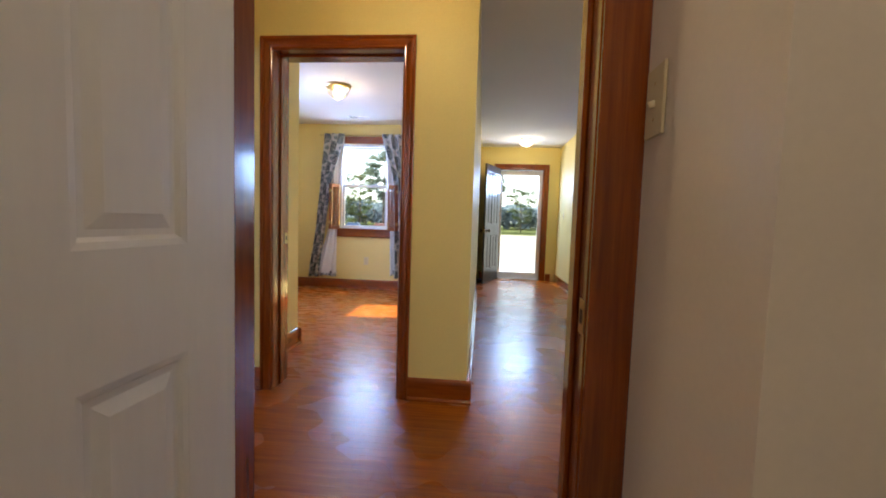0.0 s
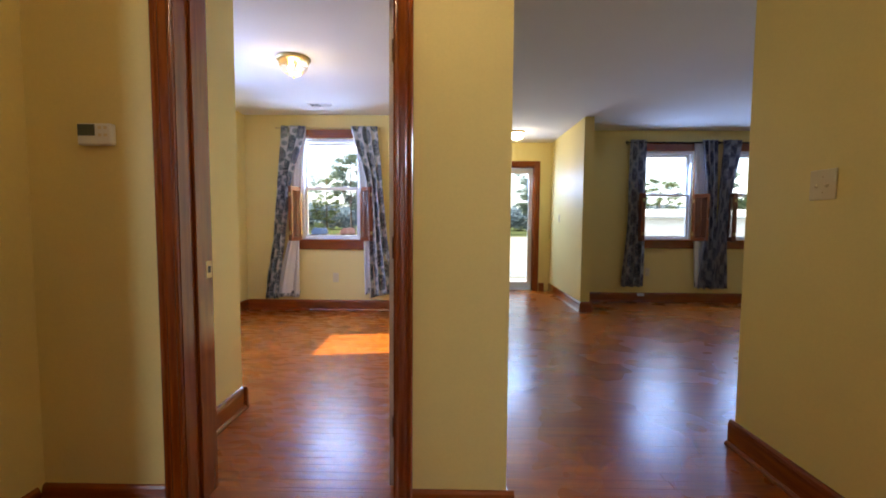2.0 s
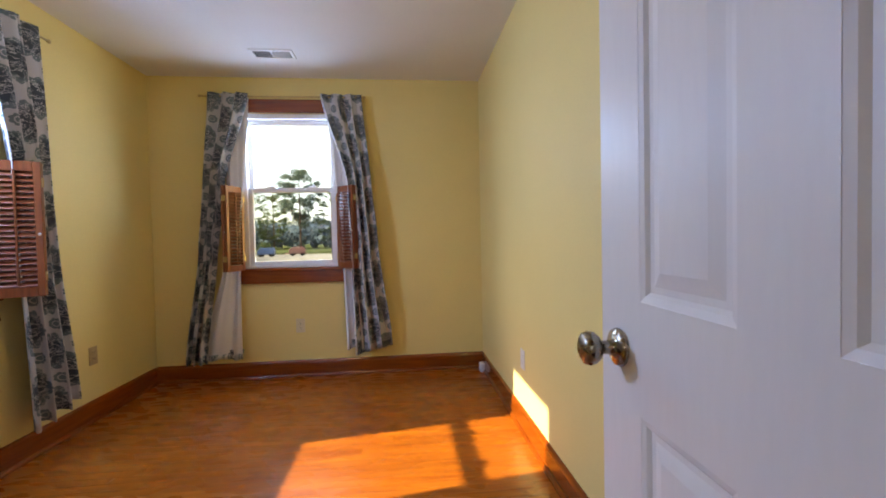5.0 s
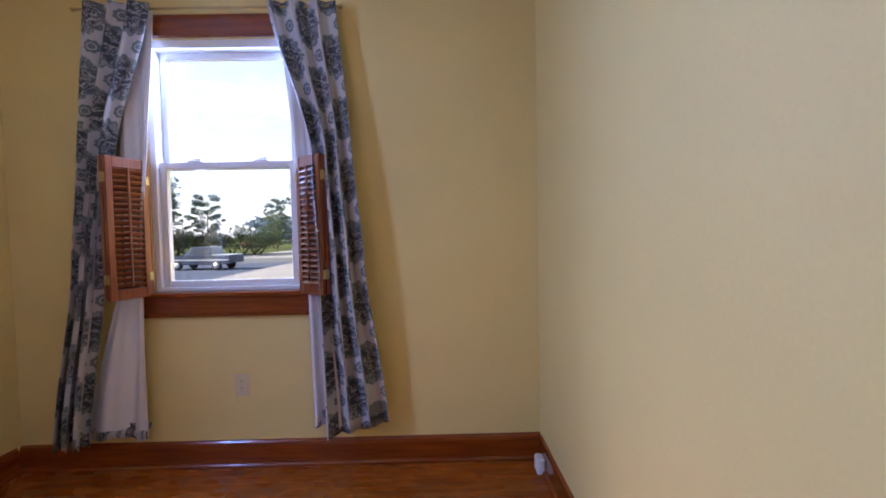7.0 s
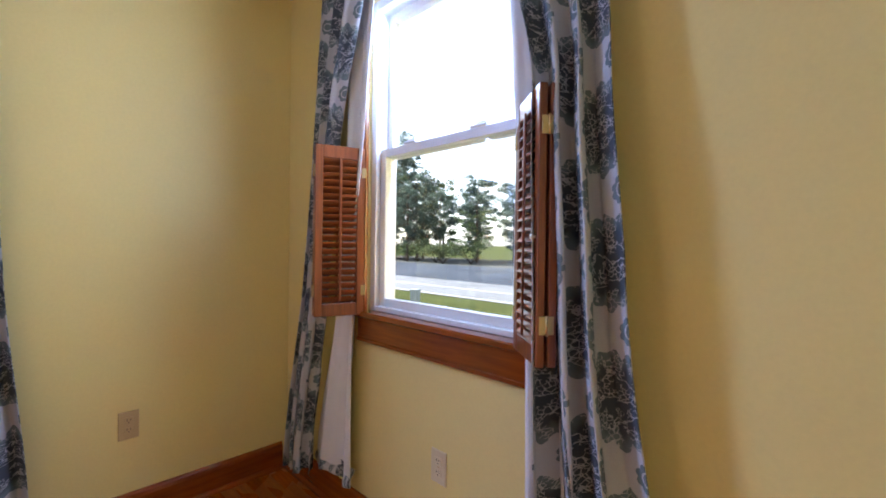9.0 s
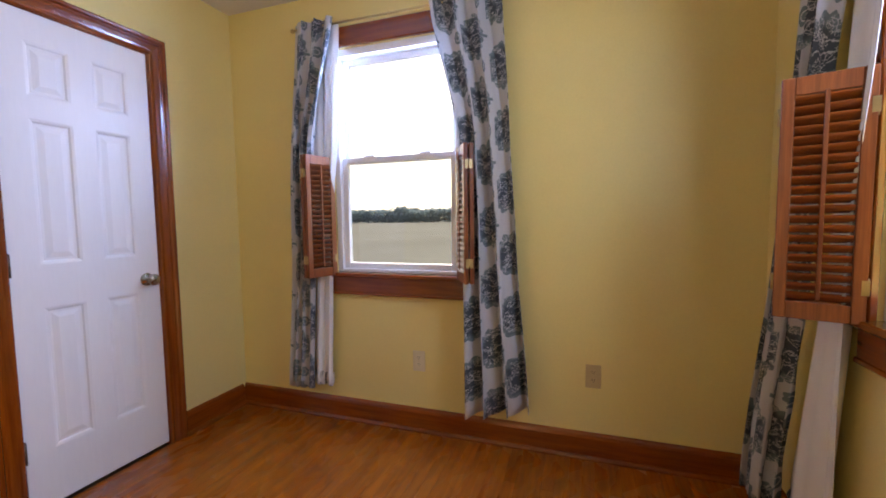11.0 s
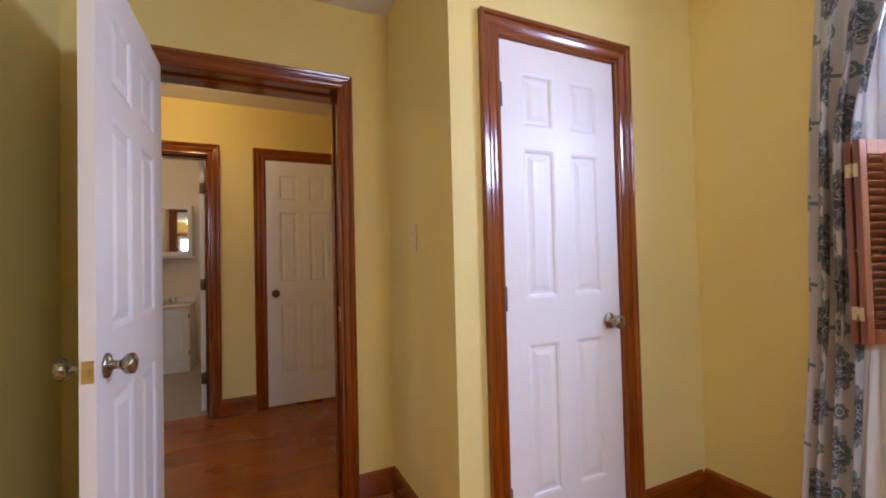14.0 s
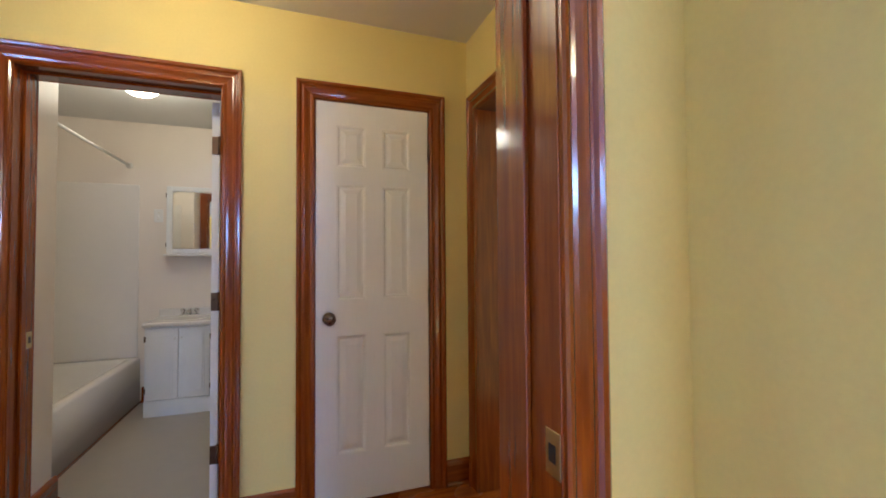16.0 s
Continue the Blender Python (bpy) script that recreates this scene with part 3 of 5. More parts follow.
def knob(parent, x, z, y, s, material):
    """A round knob on its rosette, standing out from y towards s."""
    m = Matrix.Translation((x, y, z)) @ (Matrix.Rotation(radians(-90 * s), 4, "X"))
    prof = [(0, 0.001), (0.032, 0.001), (0.033, 0.004), (0.030, 0.009), (0.020, 0.012), (0.0125, 0.016), (0.011, 0.030), (0.013, 0.036), (0.021, 0.040), (0.0275, 0.048), (0.029, 0.056), (0.026, 0.064), (0.017, 0.069), (0, 0.0705)]
    return part("knob", turned(prof, 24, m), material, parent, "round metal door knob")


def hinge(parent, x, z, y, s, material=None):
    bm = bmesh.new()
    tube(bm, (x, y, z - 0.045), (x, y, z + 0.045), 0.0075, seg=10)
    tube(bm, (x, y, z + 0.045), (x, y, z + 0.050), 0.0075, 0.004, seg=10)
    box(bm, x - 0.002, x + 0.0005, *sorted((y - s * 0.034, y - s * 0.002)), z - 0.045, z + 0.045)
    return part("hinge", bm, material or M_HINGE, parent, "dark metal butt hinge")


def leaf(door, m, w, h=2.033, knob_side=(1, -1), knob_mat=None, material=None, z_knob=0.915, hinge_y=0.0, latch=True, label="white six-panel door leaf"):
    lf = part("door_leaf", panel_leaf_mesh(w, h), material or M_DOOR, door, label)
    lf.matrix_basis = m
    for s in knob_side:
        knob(lf, w - 0.065, z_knob, 0.0 if s > 0 else -0.035, s, knob_mat or M_NICKEL)
    if latch:
        bm = boxed(w - 0.001, w + 0.0015, -0.030, -0.005, z_knob - 0.028, z_knob + 0.028, bevel=0.0006)
        box(bm, w + 0.0015, w + 0.010, -0.024, -0.011, z_knob - 0.010, z_knob + 0.010, bevel=0.002)
        part("latch_plate", bm, M_BRASS, lf, "brass latch plate")
    for z in (0.26, 1.02, 1.81):
        hinge(lf, -0.004, z, hinge_y, 1 if hinge_y >= -0.01 else -1)
    return lf


def strike(door, x, y, z, s):
    bm = boxed(*sorted((x, x + s * 0.0016)), y - 0.016, y + 0.022, z - 0.035, z + 0.035, bevel=0.0005)
    ob = part("strike_plate", bm, M_BRASS, door, "brass strike plate")
    bm = boxed(*sorted((x + s * 0.0018, x + s * 0.0026)), y - 0.007, y + 0.011, z - 0.014, z + 0.014)
    part("strike_hole", bm, M_SLOT, ob)


d1 = doorway("door_1", pose(BD_X, 3.042, 0), BD_W, 0.196, "open white six-panel bedroom door in a cherry-stained frame", width=0.072)
leaf(d1, pose(BD_W / 2 - 0.046, 0.211, 0.008, 0, 0, 88.6), BD_W - 0.026, z_knob=0.93, hinge_y=-0.047)
strike(d1, -BD_W / 2, 0.172, 0.935, 1)
d2 = doorway("door_2", pose(BA_X, 1.44, 0), BA_W, 0.160, "open white six-panel bathroom door in a cherry-stained frame", sides=(1,))
flat_casing(d2, BA_W, DOOR_H, 0.0)
leaf(d2, pose(-BA_W / 2 + 0.034, -0.030, 0.012, 0, 0, -91.5) @ Matrix.Scale(-1, 4, (0, 1, 0)), BA_W - 0.006)
strike(d2, BA_W / 2, 0.020, 0.90, -1)
d3 = doorway("door_3", pose(CL_X, 3.855, 0), CL_W, 0.12, "closed white six-panel closet door in a cherry-stained frame", sides=(1,))
leaf(d3, pose(CL_W / 2 - 0.003, 0.117, 0.016, 0, 0, 180) @ Matrix.Scale(-1, 4, (0, 1, 0)), CL_W - 0.006, knob_side=(1,), z_knob=0.895, hinge_y=0.006, latch=False)
d4 = doorway("door_4", pose(HC_X, 1.44, 0), HC_W, 0.160, "closed white six-panel linen closet door in a cherry-stained frame", sides=(1,))
leaf(d4, pose(-HC_W / 2 + 0.003, 0.157, 0.016), HC_W - 0.006, knob_side=(1,), knob_mat=M_BRONZE, z_knob=0.925, hinge_y=0.006, latch=False)
d5 = doorway("door_5", pose(1.285, RD_Y, 0, 0, 0, -90), RD_W, 0.12, "open white six-panel door to a side room in a cherry-stained frame")
leaf(d5, pose(-RD_W / 2 + 0.002, 0.122, 0.010, 0, 0, 95.0), RD_W - 0.006)
d6 = doorway("door_6", pose(-1.705, KD_Y, 0, 0, 0, 90), KD_W, 0.16, "cherry-stained cased opening to the kitchen", stop=False)
d7 = doorway("door_7", pose(FD_X, FD_Y, 0), FD_W, 0.15, "open dark front door with a white glazed storm door", h=FD_H, sides=(-1,))
leaf(d7, pose(-FD_W / 2 + 0.002, -0.004, 0.012, 0, 0, -109) @ Matrix.Scale(-1, 4, (0, 1, 0)), FD_W - 0.006, h=FD_H - 0.02, material=M_DARKDOOR, knob_mat=M_BRONZE, label="dark painted front door leaf standing open")
# storm door
bm = bmesh.new()
for a in ((-FD_W / 2 + 0.003, -FD_W / 2 + 0.075, 0.02, FD_H - 0.012), (FD_W / 2 - 0.075, FD_W / 2 - 0.003, 0.02, FD_H - 0.012), (-FD_W / 2 + 0.075, FD_W / 2 - 0.075, 0.02, 0.13), (-FD_W / 2 + 0.075, FD_W / 2 - 0.075, FD_H - 0.10, FD_H - 0.012)):
    box(bm, a[0], a[1], 0.105, 0.138, a[2], a[3], bevel=0.003)
storm = part("storm_door", bm, M_VINYL, d7, "white aluminium storm door frame")
pane = part("pane", boxed(-FD_W / 2 + 0.07, FD_W / 2 - 0.07, 0.119, 0.123, 0.125, FD_H - 0.095), M_GLASS, storm)
pane.visible_shadow = False
part("lever", tubed((FD_W / 2 - 0.04, 0.085, 0.98), (FD_W / 2 - 0.04, 0.085, 1.10), 0.008), M_WHITE, storm, "white storm door handle")
part("threshold", boxed(-FD_W / 2, FD_W / 2, 0.0, 0.15, 0.001, 0.018, bevel=0.004), M_CHROME, d7, "metal threshold")

# ---------------------------------------------------------------- windows


def window(name, m, label):
    """A white double-hung window in a cherry-stained frame. Local x runs along the wall, y outwards."""
    w = thing(name, m, label, "window", kind="structure")
    hw, z0, z1 = WIN_W / 2, WIN_Z0, WIN_Z1
    cw = 0.062
    for s in (-1, 1):
        part("side_casing", boxed(*sorted((s * (hw - 0.004), s * (hw + cw))), -0.020, -0.0005, z0, z1, bevel=0.003), M_TRIM["z"], w)
    part("head_casing", boxed(-hw - cw, hw + cw, -0.024, -0.0005, z1 + 0.0005, z1 + 0.108, bevel=0.004), M_TRIM["x"], w)
    part("window_sill", boxed(-hw - 0.04, hw + 0.04, -0.045, 0.05, z0 - 0.022, z0 + 0.002, bevel=0.005), M_TRIM["x"], w, "cherry-stained window stool")
    bm = boxed(-hw - 0.04, hw + 0.04, -0.020, -0.0005, z0 - 0.125, z0 - 0.0225, bevel=0.003)
    box(bm, -hw - 0.04, hw + 0.04, -0.026, -0.019, z0 - 0.125, z0 - 0.108, bevel=0.003)
    part("apron", bm, M_TRIM["x"], w)
    # vinyl frame
    bm = bmesh.new()
    f = 0.034
    for x0, x1, a, b in ((-hw + 0.001, -hw + f, z0 + 0.003, z1 - 0.001), (hw - f, hw - 0.001, z0 + 0.003, z1 - 0.001), (-hw + f, hw - f, z0 + 0.003, z0 + 0.022), (-hw + f, hw - f, z1 - f - 0.008, z1 - 0.001)):
        box(bm, x0, x1, 0.012, 0.122, a, b, bevel=0.002)
    part("window_frame", bm, M_VINYL, w, "white vinyl window frame")
    zm = (z0 + z1) / 2 + 0.011
    g = 0.033
    for nm, a, b, y in (("lower_sash", z0 + 0.022, zm + 0.018, 0.035), ("upper_sash", zm - 0.016, z1 - f - 0.008, 0.072)):
        bm = bmesh.new()
        x0, x1 = -hw + f + 0.001, hw - f - 0.001
        for p in ((x0, x0 + g, a, b), (x1 - g, x1, a, b), (x0 + g, x1 - g, a, a + g), (x0 + g, x1 - g, b - g, b)):
            box(bm, p[0], p[1], y, y + 0.032, p[2], p[3], bevel=0.002)
        sash = part(nm, bm, M_VINYL, w, "white vinyl sash")
        gl = part("pane", boxed(x0 + g - 0.006, x1 - g + 0.006, y + 0.014, y + 0.018, a + g - 0.006, b - g + 0.006), M_GLASS, sash)
        gl.visible_shadow = False
        if nm == "lower_sash":
            for lx in (-0.17, 0.17):
                bm = boxed(lx - 0.035, lx + 0.035, 0.030, 0.068, b, b + 0.011, bevel=0.004)
                box(bm, lx - 0.012, lx + 0.03, 0.034, 0.052, b + 0.011, b + 0.019, bevel=0.003)
                part("sash_lock", bm, M_VINYL, sash)
    return w


window("window_1", pose(FW_X, 6.83, 0), "white double-hung bedroom window with cherry-stained casing")
window("window_2", pose(-2.78, WL_Y, -0.02, 0, 0, 90), "white double-hung bedroom window facing the sunny field")
window("window_3", pose(LW1_X, 7.64, 0), "white double-hung living room window with dark wood casing")
window("window_4", pose(LW2_X, 7.64, 0), "white double-hung living room window with dark wood casing")

# kitchen window is out of view, added as a source of daylight
window("window_5", pose(-3.85, -0.60, 0, 0, 0, 180), "unseen double-hung kitchen window added to let in daylight")
window("window_6", pose(2.70, 1.32, 0, 0, 0, 180), "white double-hung window of the side room")

# ---------------------------------------------------------------- shutters
SH_H, SH_W, SH_T = 0.675, 0.195, 0.021


def shutter_meshes():
    bm = bmesh.new()
    st = 0.030
    box(bm, 0, st, 0, SH_T, 0, SH_H, bevel=0.0025)
    box(bm, SH_W - st, SH_W, 0, SH_T, 0, SH_H, bevel=0.0025)
    box(bm, st, SH_W - st, 0.001, SH_T - 0.001, 0, 0.050, bevel=0.002)
    box(bm, st, SH_W - st, 0.001, SH_T - 0.001, SH_H - 0.050, SH_H, bevel=0.002)
    frame_me = mesh_of("shutter_frame", bm, M_SHUT["z"])
    n = 11
    rows = []
    for x in (st + 0.001, SH_W - st - 0.001):
        ring = [Vector((x, math.cos(a) * 0.0165, math.sin(a) * 0.0032)) for a in [2 * math.pi * i / n for i in range(n)]]
        rows.append([Matrix.Rotation(radians(42), 4, "X") @ v for v in ring])
    slat_me = mesh_of("slat", sweep(rows, True), M_SHUT["x"])
    return frame_me, slat_me


SH_FRAME, SH_SLAT = shutter_meshes()


def shutter_leaf(parent, m, pin=True, rod_side=-1):
    lf = part("shutter_leaf", SH_FRAME, None, parent)
    lf.matrix_basis = m
    n = 21
    for i in range(n):
        z = 0.064 + (SH_H - 0.128) * i / (n - 1)
        s = part("slat", SH_SLAT, None, lf)
        s.matrix_basis = Matrix.Translation((0, SH_T / 2, z))
    ry = -0.008 if rod_side < 0 else SH_T + 0.002
    part("tilt_rod", boxed(SH_W / 2 - 0.005, SH_W / 2 + 0.005, ry, ry + 0.006, 0.058, SH_H - 0.045, bevel=0.0015), M_SHUT["z"], lf)
    if pin:
        part("pull_knob", turned([(0, 0), (0.004, 0), (0.003, 0.006), (0.007, 0.010), (0.006, 0.014), (0, 0.015)], 12, Matrix.Translation((SH_W - 0.012, 0, SH_H * 0.46)) @ Matrix.Rotation(radians(90), 4, "X")), M_WHITE, lf, "small white ceramic knob")
    return lf


def shutter(m, side, swing, label):
    """A folded pair of louvred leaves hinged on the window's casing. side -1: left of the window, 1: right."""
    t = thing("window_shutter", m, label, "shutter", "louvred cafe shutters")
    if side < 0:
        base = pose(-WIN_W / 2 - 0.004, -0.024, WIN_Z0 - 0.010, 0, 0, -swing)
        inner = base @ pose(0, 0.004, 0)
        outer = base @ pose(0, -SH_T - 0.004, 0)
    else:
        base = pose(WIN_W / 2 + 0.004, -0.024, WIN_Z0 - 0.010, 0, 0, -(180 - swing))
        inner = base @ pose(0, -SH_T - 0.004, 0)
        outer = base @ pose(0, 0.004, 0)
    shutter_leaf(t, inner, True, -1 if side > 0 else 1)
    shutter_leaf(t, outer, False, 1 if side > 0 else -1)
    for z in (0.10, SH_H - 0.10):
        bm = bmesh.new()
        box(bm, SH_W - 0.001, SH_W + 0.0018, -0.018, 0.018, z - 0.022, z + 0.022, bevel=0.0005)
        tube(bm, (SH_W + 0.003, 0, z - 0.024), (SH_W + 0.003, 0, z + 0.024), 0.0035, seg=8)
        h = part("shutter_hinge", bm, M_BRASS, t, "small brass hinge")
        h.matrix_basis = base
        bm = bmesh.new()
        tube(bm, (-0.003, 0, z - 0.024), (-0.003, 0, z + 0.024), 0.0035, seg=8)
        box(bm, -0.004, 0.012, 0.024, 0.027, z - 0.02, z + 0.02) if side < 0 else box(bm, -0.004, 0.012, -0.027, -0.024, z - 0.02, z + 0.02)
        part("shutter_hinge", bm, M_BRASS, t, "small brass hinge").matrix_basis = base
    return t


FWM, WLM = pose(FW_X, 6.83, 0), pose(-2.78, WL_Y, -0.02, 0, 0, 90)
LW1M, LW2M = pose(LW1_X, 7.64, 0), pose(LW2_X, 7.64, 0)
shutter(FWM, -1, 110, "open folded orange-brown louvred shutter beside the front bedroom window")
shutter(FWM, 1, 140, "open folded orange-brown louvred shutter beside the front bedroom window")
shutter(WLM, -1, 106, "open folded orange-brown louvred shutter beside the field window")
shutter(WLM, 1, 118, "open folded orange-brown louvred shutter beside the field window")
shutter(LW1M, 1, 150, "half-open dark louvred shutter in the living room")
shutter(LW1M, -1, 96, "open folded dark louvred shutter in the living room")
shutter(LW2M, -1, 96, "open folded dark louvred shutter in the living room")
shutter(LW2M, 1, 96, "open folded dark louvred shutter in the living room")

# ---------------------------------------------------------------- curtains


def cloth(rows_x, z_top, z_bot, depth, folds, seed, flare, cloth_w=1.05, back=0.0, slope=0.0):
    """A hanging sheet. rows_x: (share of the drop, edge a, edge b); the folds run down it, the cloth keeps its own coordinates in metres."""
    bm = bmesh.new()
    uvl = bm.loops.layers.uv.new("UVMap")
    nu, nv = 64, 44
    rnd = random.Random(seed)
    ph = [rnd.uniform(0, 6.28) for _ in range(6)]
    grid = []
    for j in range(nv + 1):
        v = j / nv
        for (p0, a0, b0), (p1, a1, b1) in zip(rows_x, rows_x[1:]):
            if p0 <= v <= p1:
                k = (v - p0) / (p1 - p0)
                k = k * k * (3 - 2 * k) * 0.5 + k * 0.5
                a, b = a0 + (a1 - a0) * k, b0 + (b1 - b0) * k
                break
        row = []
        for i in range(nu + 1):
            u = i / nu
            uu = u + 0.018 * math.sin(u * 9 + ph[0] + v * 2.1) + 0.02 * math.sin(v * 3.0 + ph[3]) * math.sin(math.pi * u)
            wave = math.sin(2 * math.pi * folds * uu + ph[1] + 0.8 * math.sin(v * 2.4 + ph[2]))
            wave2 = math.sin(2 * math.pi * folds * 2.3 * uu + ph[4] + v * 1.7)
            amp = depth * (0.55 + 0.45 * min(1.0, v * 2.5)) * (1 + 0.25 * math.sin(v * 5 + ph[5]))
            ridge = (0.5 + 0.5 * wave) ** 0.45
            y = -back - amp * 2.0 * ridge - amp * 0.20 * (1.0 + wave2)
            x = a + (b - a) * u + amp * 0.5 * math.cos(2 * math.pi * folds * uu + ph[1])
            zb = z_bot + slope * (u - 0.5) + 0.008 * math.sin(2 * math.pi * folds * u + ph[2])
            row.append(bm.verts.new((x, y, z_top + (zb - z_top) * v)))
        grid.append(row)
    for j in range(nv):
        for i in range(nu):
            f = bm.faces.new((grid[j][i], grid[j][i + 1], grid[j + 1][i + 1], grid[j + 1][i]))
            f.smooth = True
            for lp, (p, q) in zip(f.loops, ((i, j), (i + 1, j), (i + 1, j + 1), (i, j + 1))):
                lp[uvl].uv = (p / nu * cloth_w + seed * 0.37, -q / nv * (z_top - z_bot) + seed * 0.21)
    return bm


def thicken(ob, t=0.0025):
    s = ob.modifiers.new("cloth_thickness", "SOLIDIFY")
    s.thickness = t
    return ob


def curtain(m, rows_x, seed, label, z_top=2.325, z_bot=0.20, lining=None, material=None, folds=3.0, depth=0.040, slope=0.0, group="tree-print bedroom curtains", cloth_w=0.52):
    c = thing("curtain", m, label, "curtain", group)
    thicken(part("fabric", cloth(rows_x, z_top, z_bot, depth, folds, seed, 0, back=0.052, slope=slope, cloth_w=cloth_w), material or M_CURTAIN, c))
    if lining:
        (_, a0, b0), (_, a1, b1) = lining[-2:]
        hem = [(0, a1 + (a0 - a1) * 0.08, b1 + (b0 - b1) * 0.08), (1, a1, b1)]
        thicken(part("printed_hem", cloth(hem, z_bot + 0.085, z_bot + 0.010, depth * 0.4, 1.6, seed + 5, 0, back=0.027), material or M_CURTAIN, c, "printed hem turned up on the lining"))
        thicken(part("lining", cloth(lining, z_top - 0.02, z_bot + 0.012, depth * 0.4, 1.6, seed + 5, 0, back=0.024), M_LINING, c, "white curtain lining"))
    return c


def rod(m, x0, x1, z, material, r, label):
    t = thing("curtain_rod", m, label, "curtain rod", "curtain rods")
    part("pole", tubed((x0, -0.062, z), (x1, -0.062, z), r, seg=12), material, t)
    for x, s in ((x0, -1), (x1, 1)):
        part("finial", turned([(0, 0), (r, 0), (r * 1.3, 0.004), (r * 2.0, 0.012), (r * 1.7, 0.02), (0, 0.026)], 12, Matrix.Translation((x, -0.062, z)) @ Matrix.Rotation(radians(90 * s), 4, "Y")), material, t)
        bm = tubed((x - s * 0.03, -0.062, z), (x - s * 0.03, -0.001, z), r * 0.7, seg=8)
        box(bm, x - s * 0.03 - 0.008, x - s * 0.03 + 0.008, -0.004, -0.0005, z - 0.02, z + 0.02)
        part("bracket", bm, material, t)


rod(FWM, -0.655, 0.61, 2.305, M_BRASS, 0.006, "thin brass curtain rod over the front bedroom window")
rod(WLM, -0.58, 0.72, 2.300, M_BRASS, 0.006, "thin brass curtain rod over the field window")
curtain(FWM, [(0, -0.62, -0.30), (0.34, -0.665, -0.50), (0.6, -0.705, -0.57), (1, -0.82, -0.665)], 1, "tree-print cotton curtain drawn aside at the front window", lining=[(0, -0.50, -0.30), (0.30, -0.50, -0.345), (0.55, -0.50, -0.385), (1, -0.73, -0.395)], z_bot=0.17)
curtain(FWM, [(0, 0.265, 0.595), (0.34, 0.462, 0.65), (0.6, 0.485, 0.695), (1, 0.495, 0.80)], 2, "tree-print cotton curtain drawn aside at the front window", lining=[(0, 0.31, 0.5), (0.30, 0.36, 0.5), (0.55, 0.41, 0.55), (1, 0.43, 0.62)], z_bot=0.215, slope=0.07)
curtain(WLM, [(0, -0.56, -0.30), (0.34, -0.585, -0.44), (0.6, -0.60, -0.46), (1, -0.655, -0.50)], 3, "tree-print cotton curtain drawn aside at the field window", lining=[(0, -0.5, -0.30), (0.30, -0.5, -0.33), (0.55, -0.48, -0.38), (1, -0.53, -0.40)], z_bot=0.23)
curtain(WLM, [(0, 0.25, 0.61), (0.34, 0.40, 0.645), (0.6, 0.415, 0.675), (1, 0.425, 0.735)], 4, "tree-print cotton curtain drawn aside at the field window", z_bot=0.235, slope=0.05)
LVM = pose(0.01, 7.64, 0)
rod(LVM, 2.34, 3.62, 2.30, M_BLACK, 0.011, "dark iron curtain rod in the living room")
rod(LVM, 3.62, 4.95, 2.30, M_BLACK, 0.011, "dark iron curtain rod in the living room")
curtain(LVM, [(0, 2.38, 2.60), (0.5, 2.36, 2.60), (1, 2.29, 2.61)], 6, "slate-grey printed curtain in the living room", material=M_CURTAIN_DARK, z_top=2.335, z_bot=0.24, group="slate-grey living room curtains")
curtain(LVM, [(0, 3.37, 3.58), (0.35, 3.47, 3.60), (0.6, 3.46, 3.61), (1, 3.37, 3.62)], 7, "slate-grey printed curtain in the living room", material=M_CURTAIN_DARK, z_top=2.335, z_bot=0.22, lining=[(0, 3.30, 3.5), (0.35, 3.33, 3.5), (0.6, 3.34, 3.5), (1, 3.38, 3.5)], group="slate-grey living room curtains")
curtain(LVM, [(0, 3.64, 3.92), (0.35, 3.64, 3.80), (0.6, 3.63, 3.76), (1, 3.58, 3.78)], 8, "slate-grey printed curtain in the living room", material=M_CURTAIN_DARK, z_top=2.335, z_bot=0.22, group="slate-grey living room curtains")
curtain(LVM, [(0, 4.58, 4.84), (0.5, 4.62, 4.85), (1, 4.60, 4.92)], 9, "slate-grey printed curtain in the living room", material=M_CURTAIN_DARK, z_top=2.335, z_bot=0.24, group="slate-grey living room curtains")

# ---------------------------------------------------------------- lamps and ceiling fittings


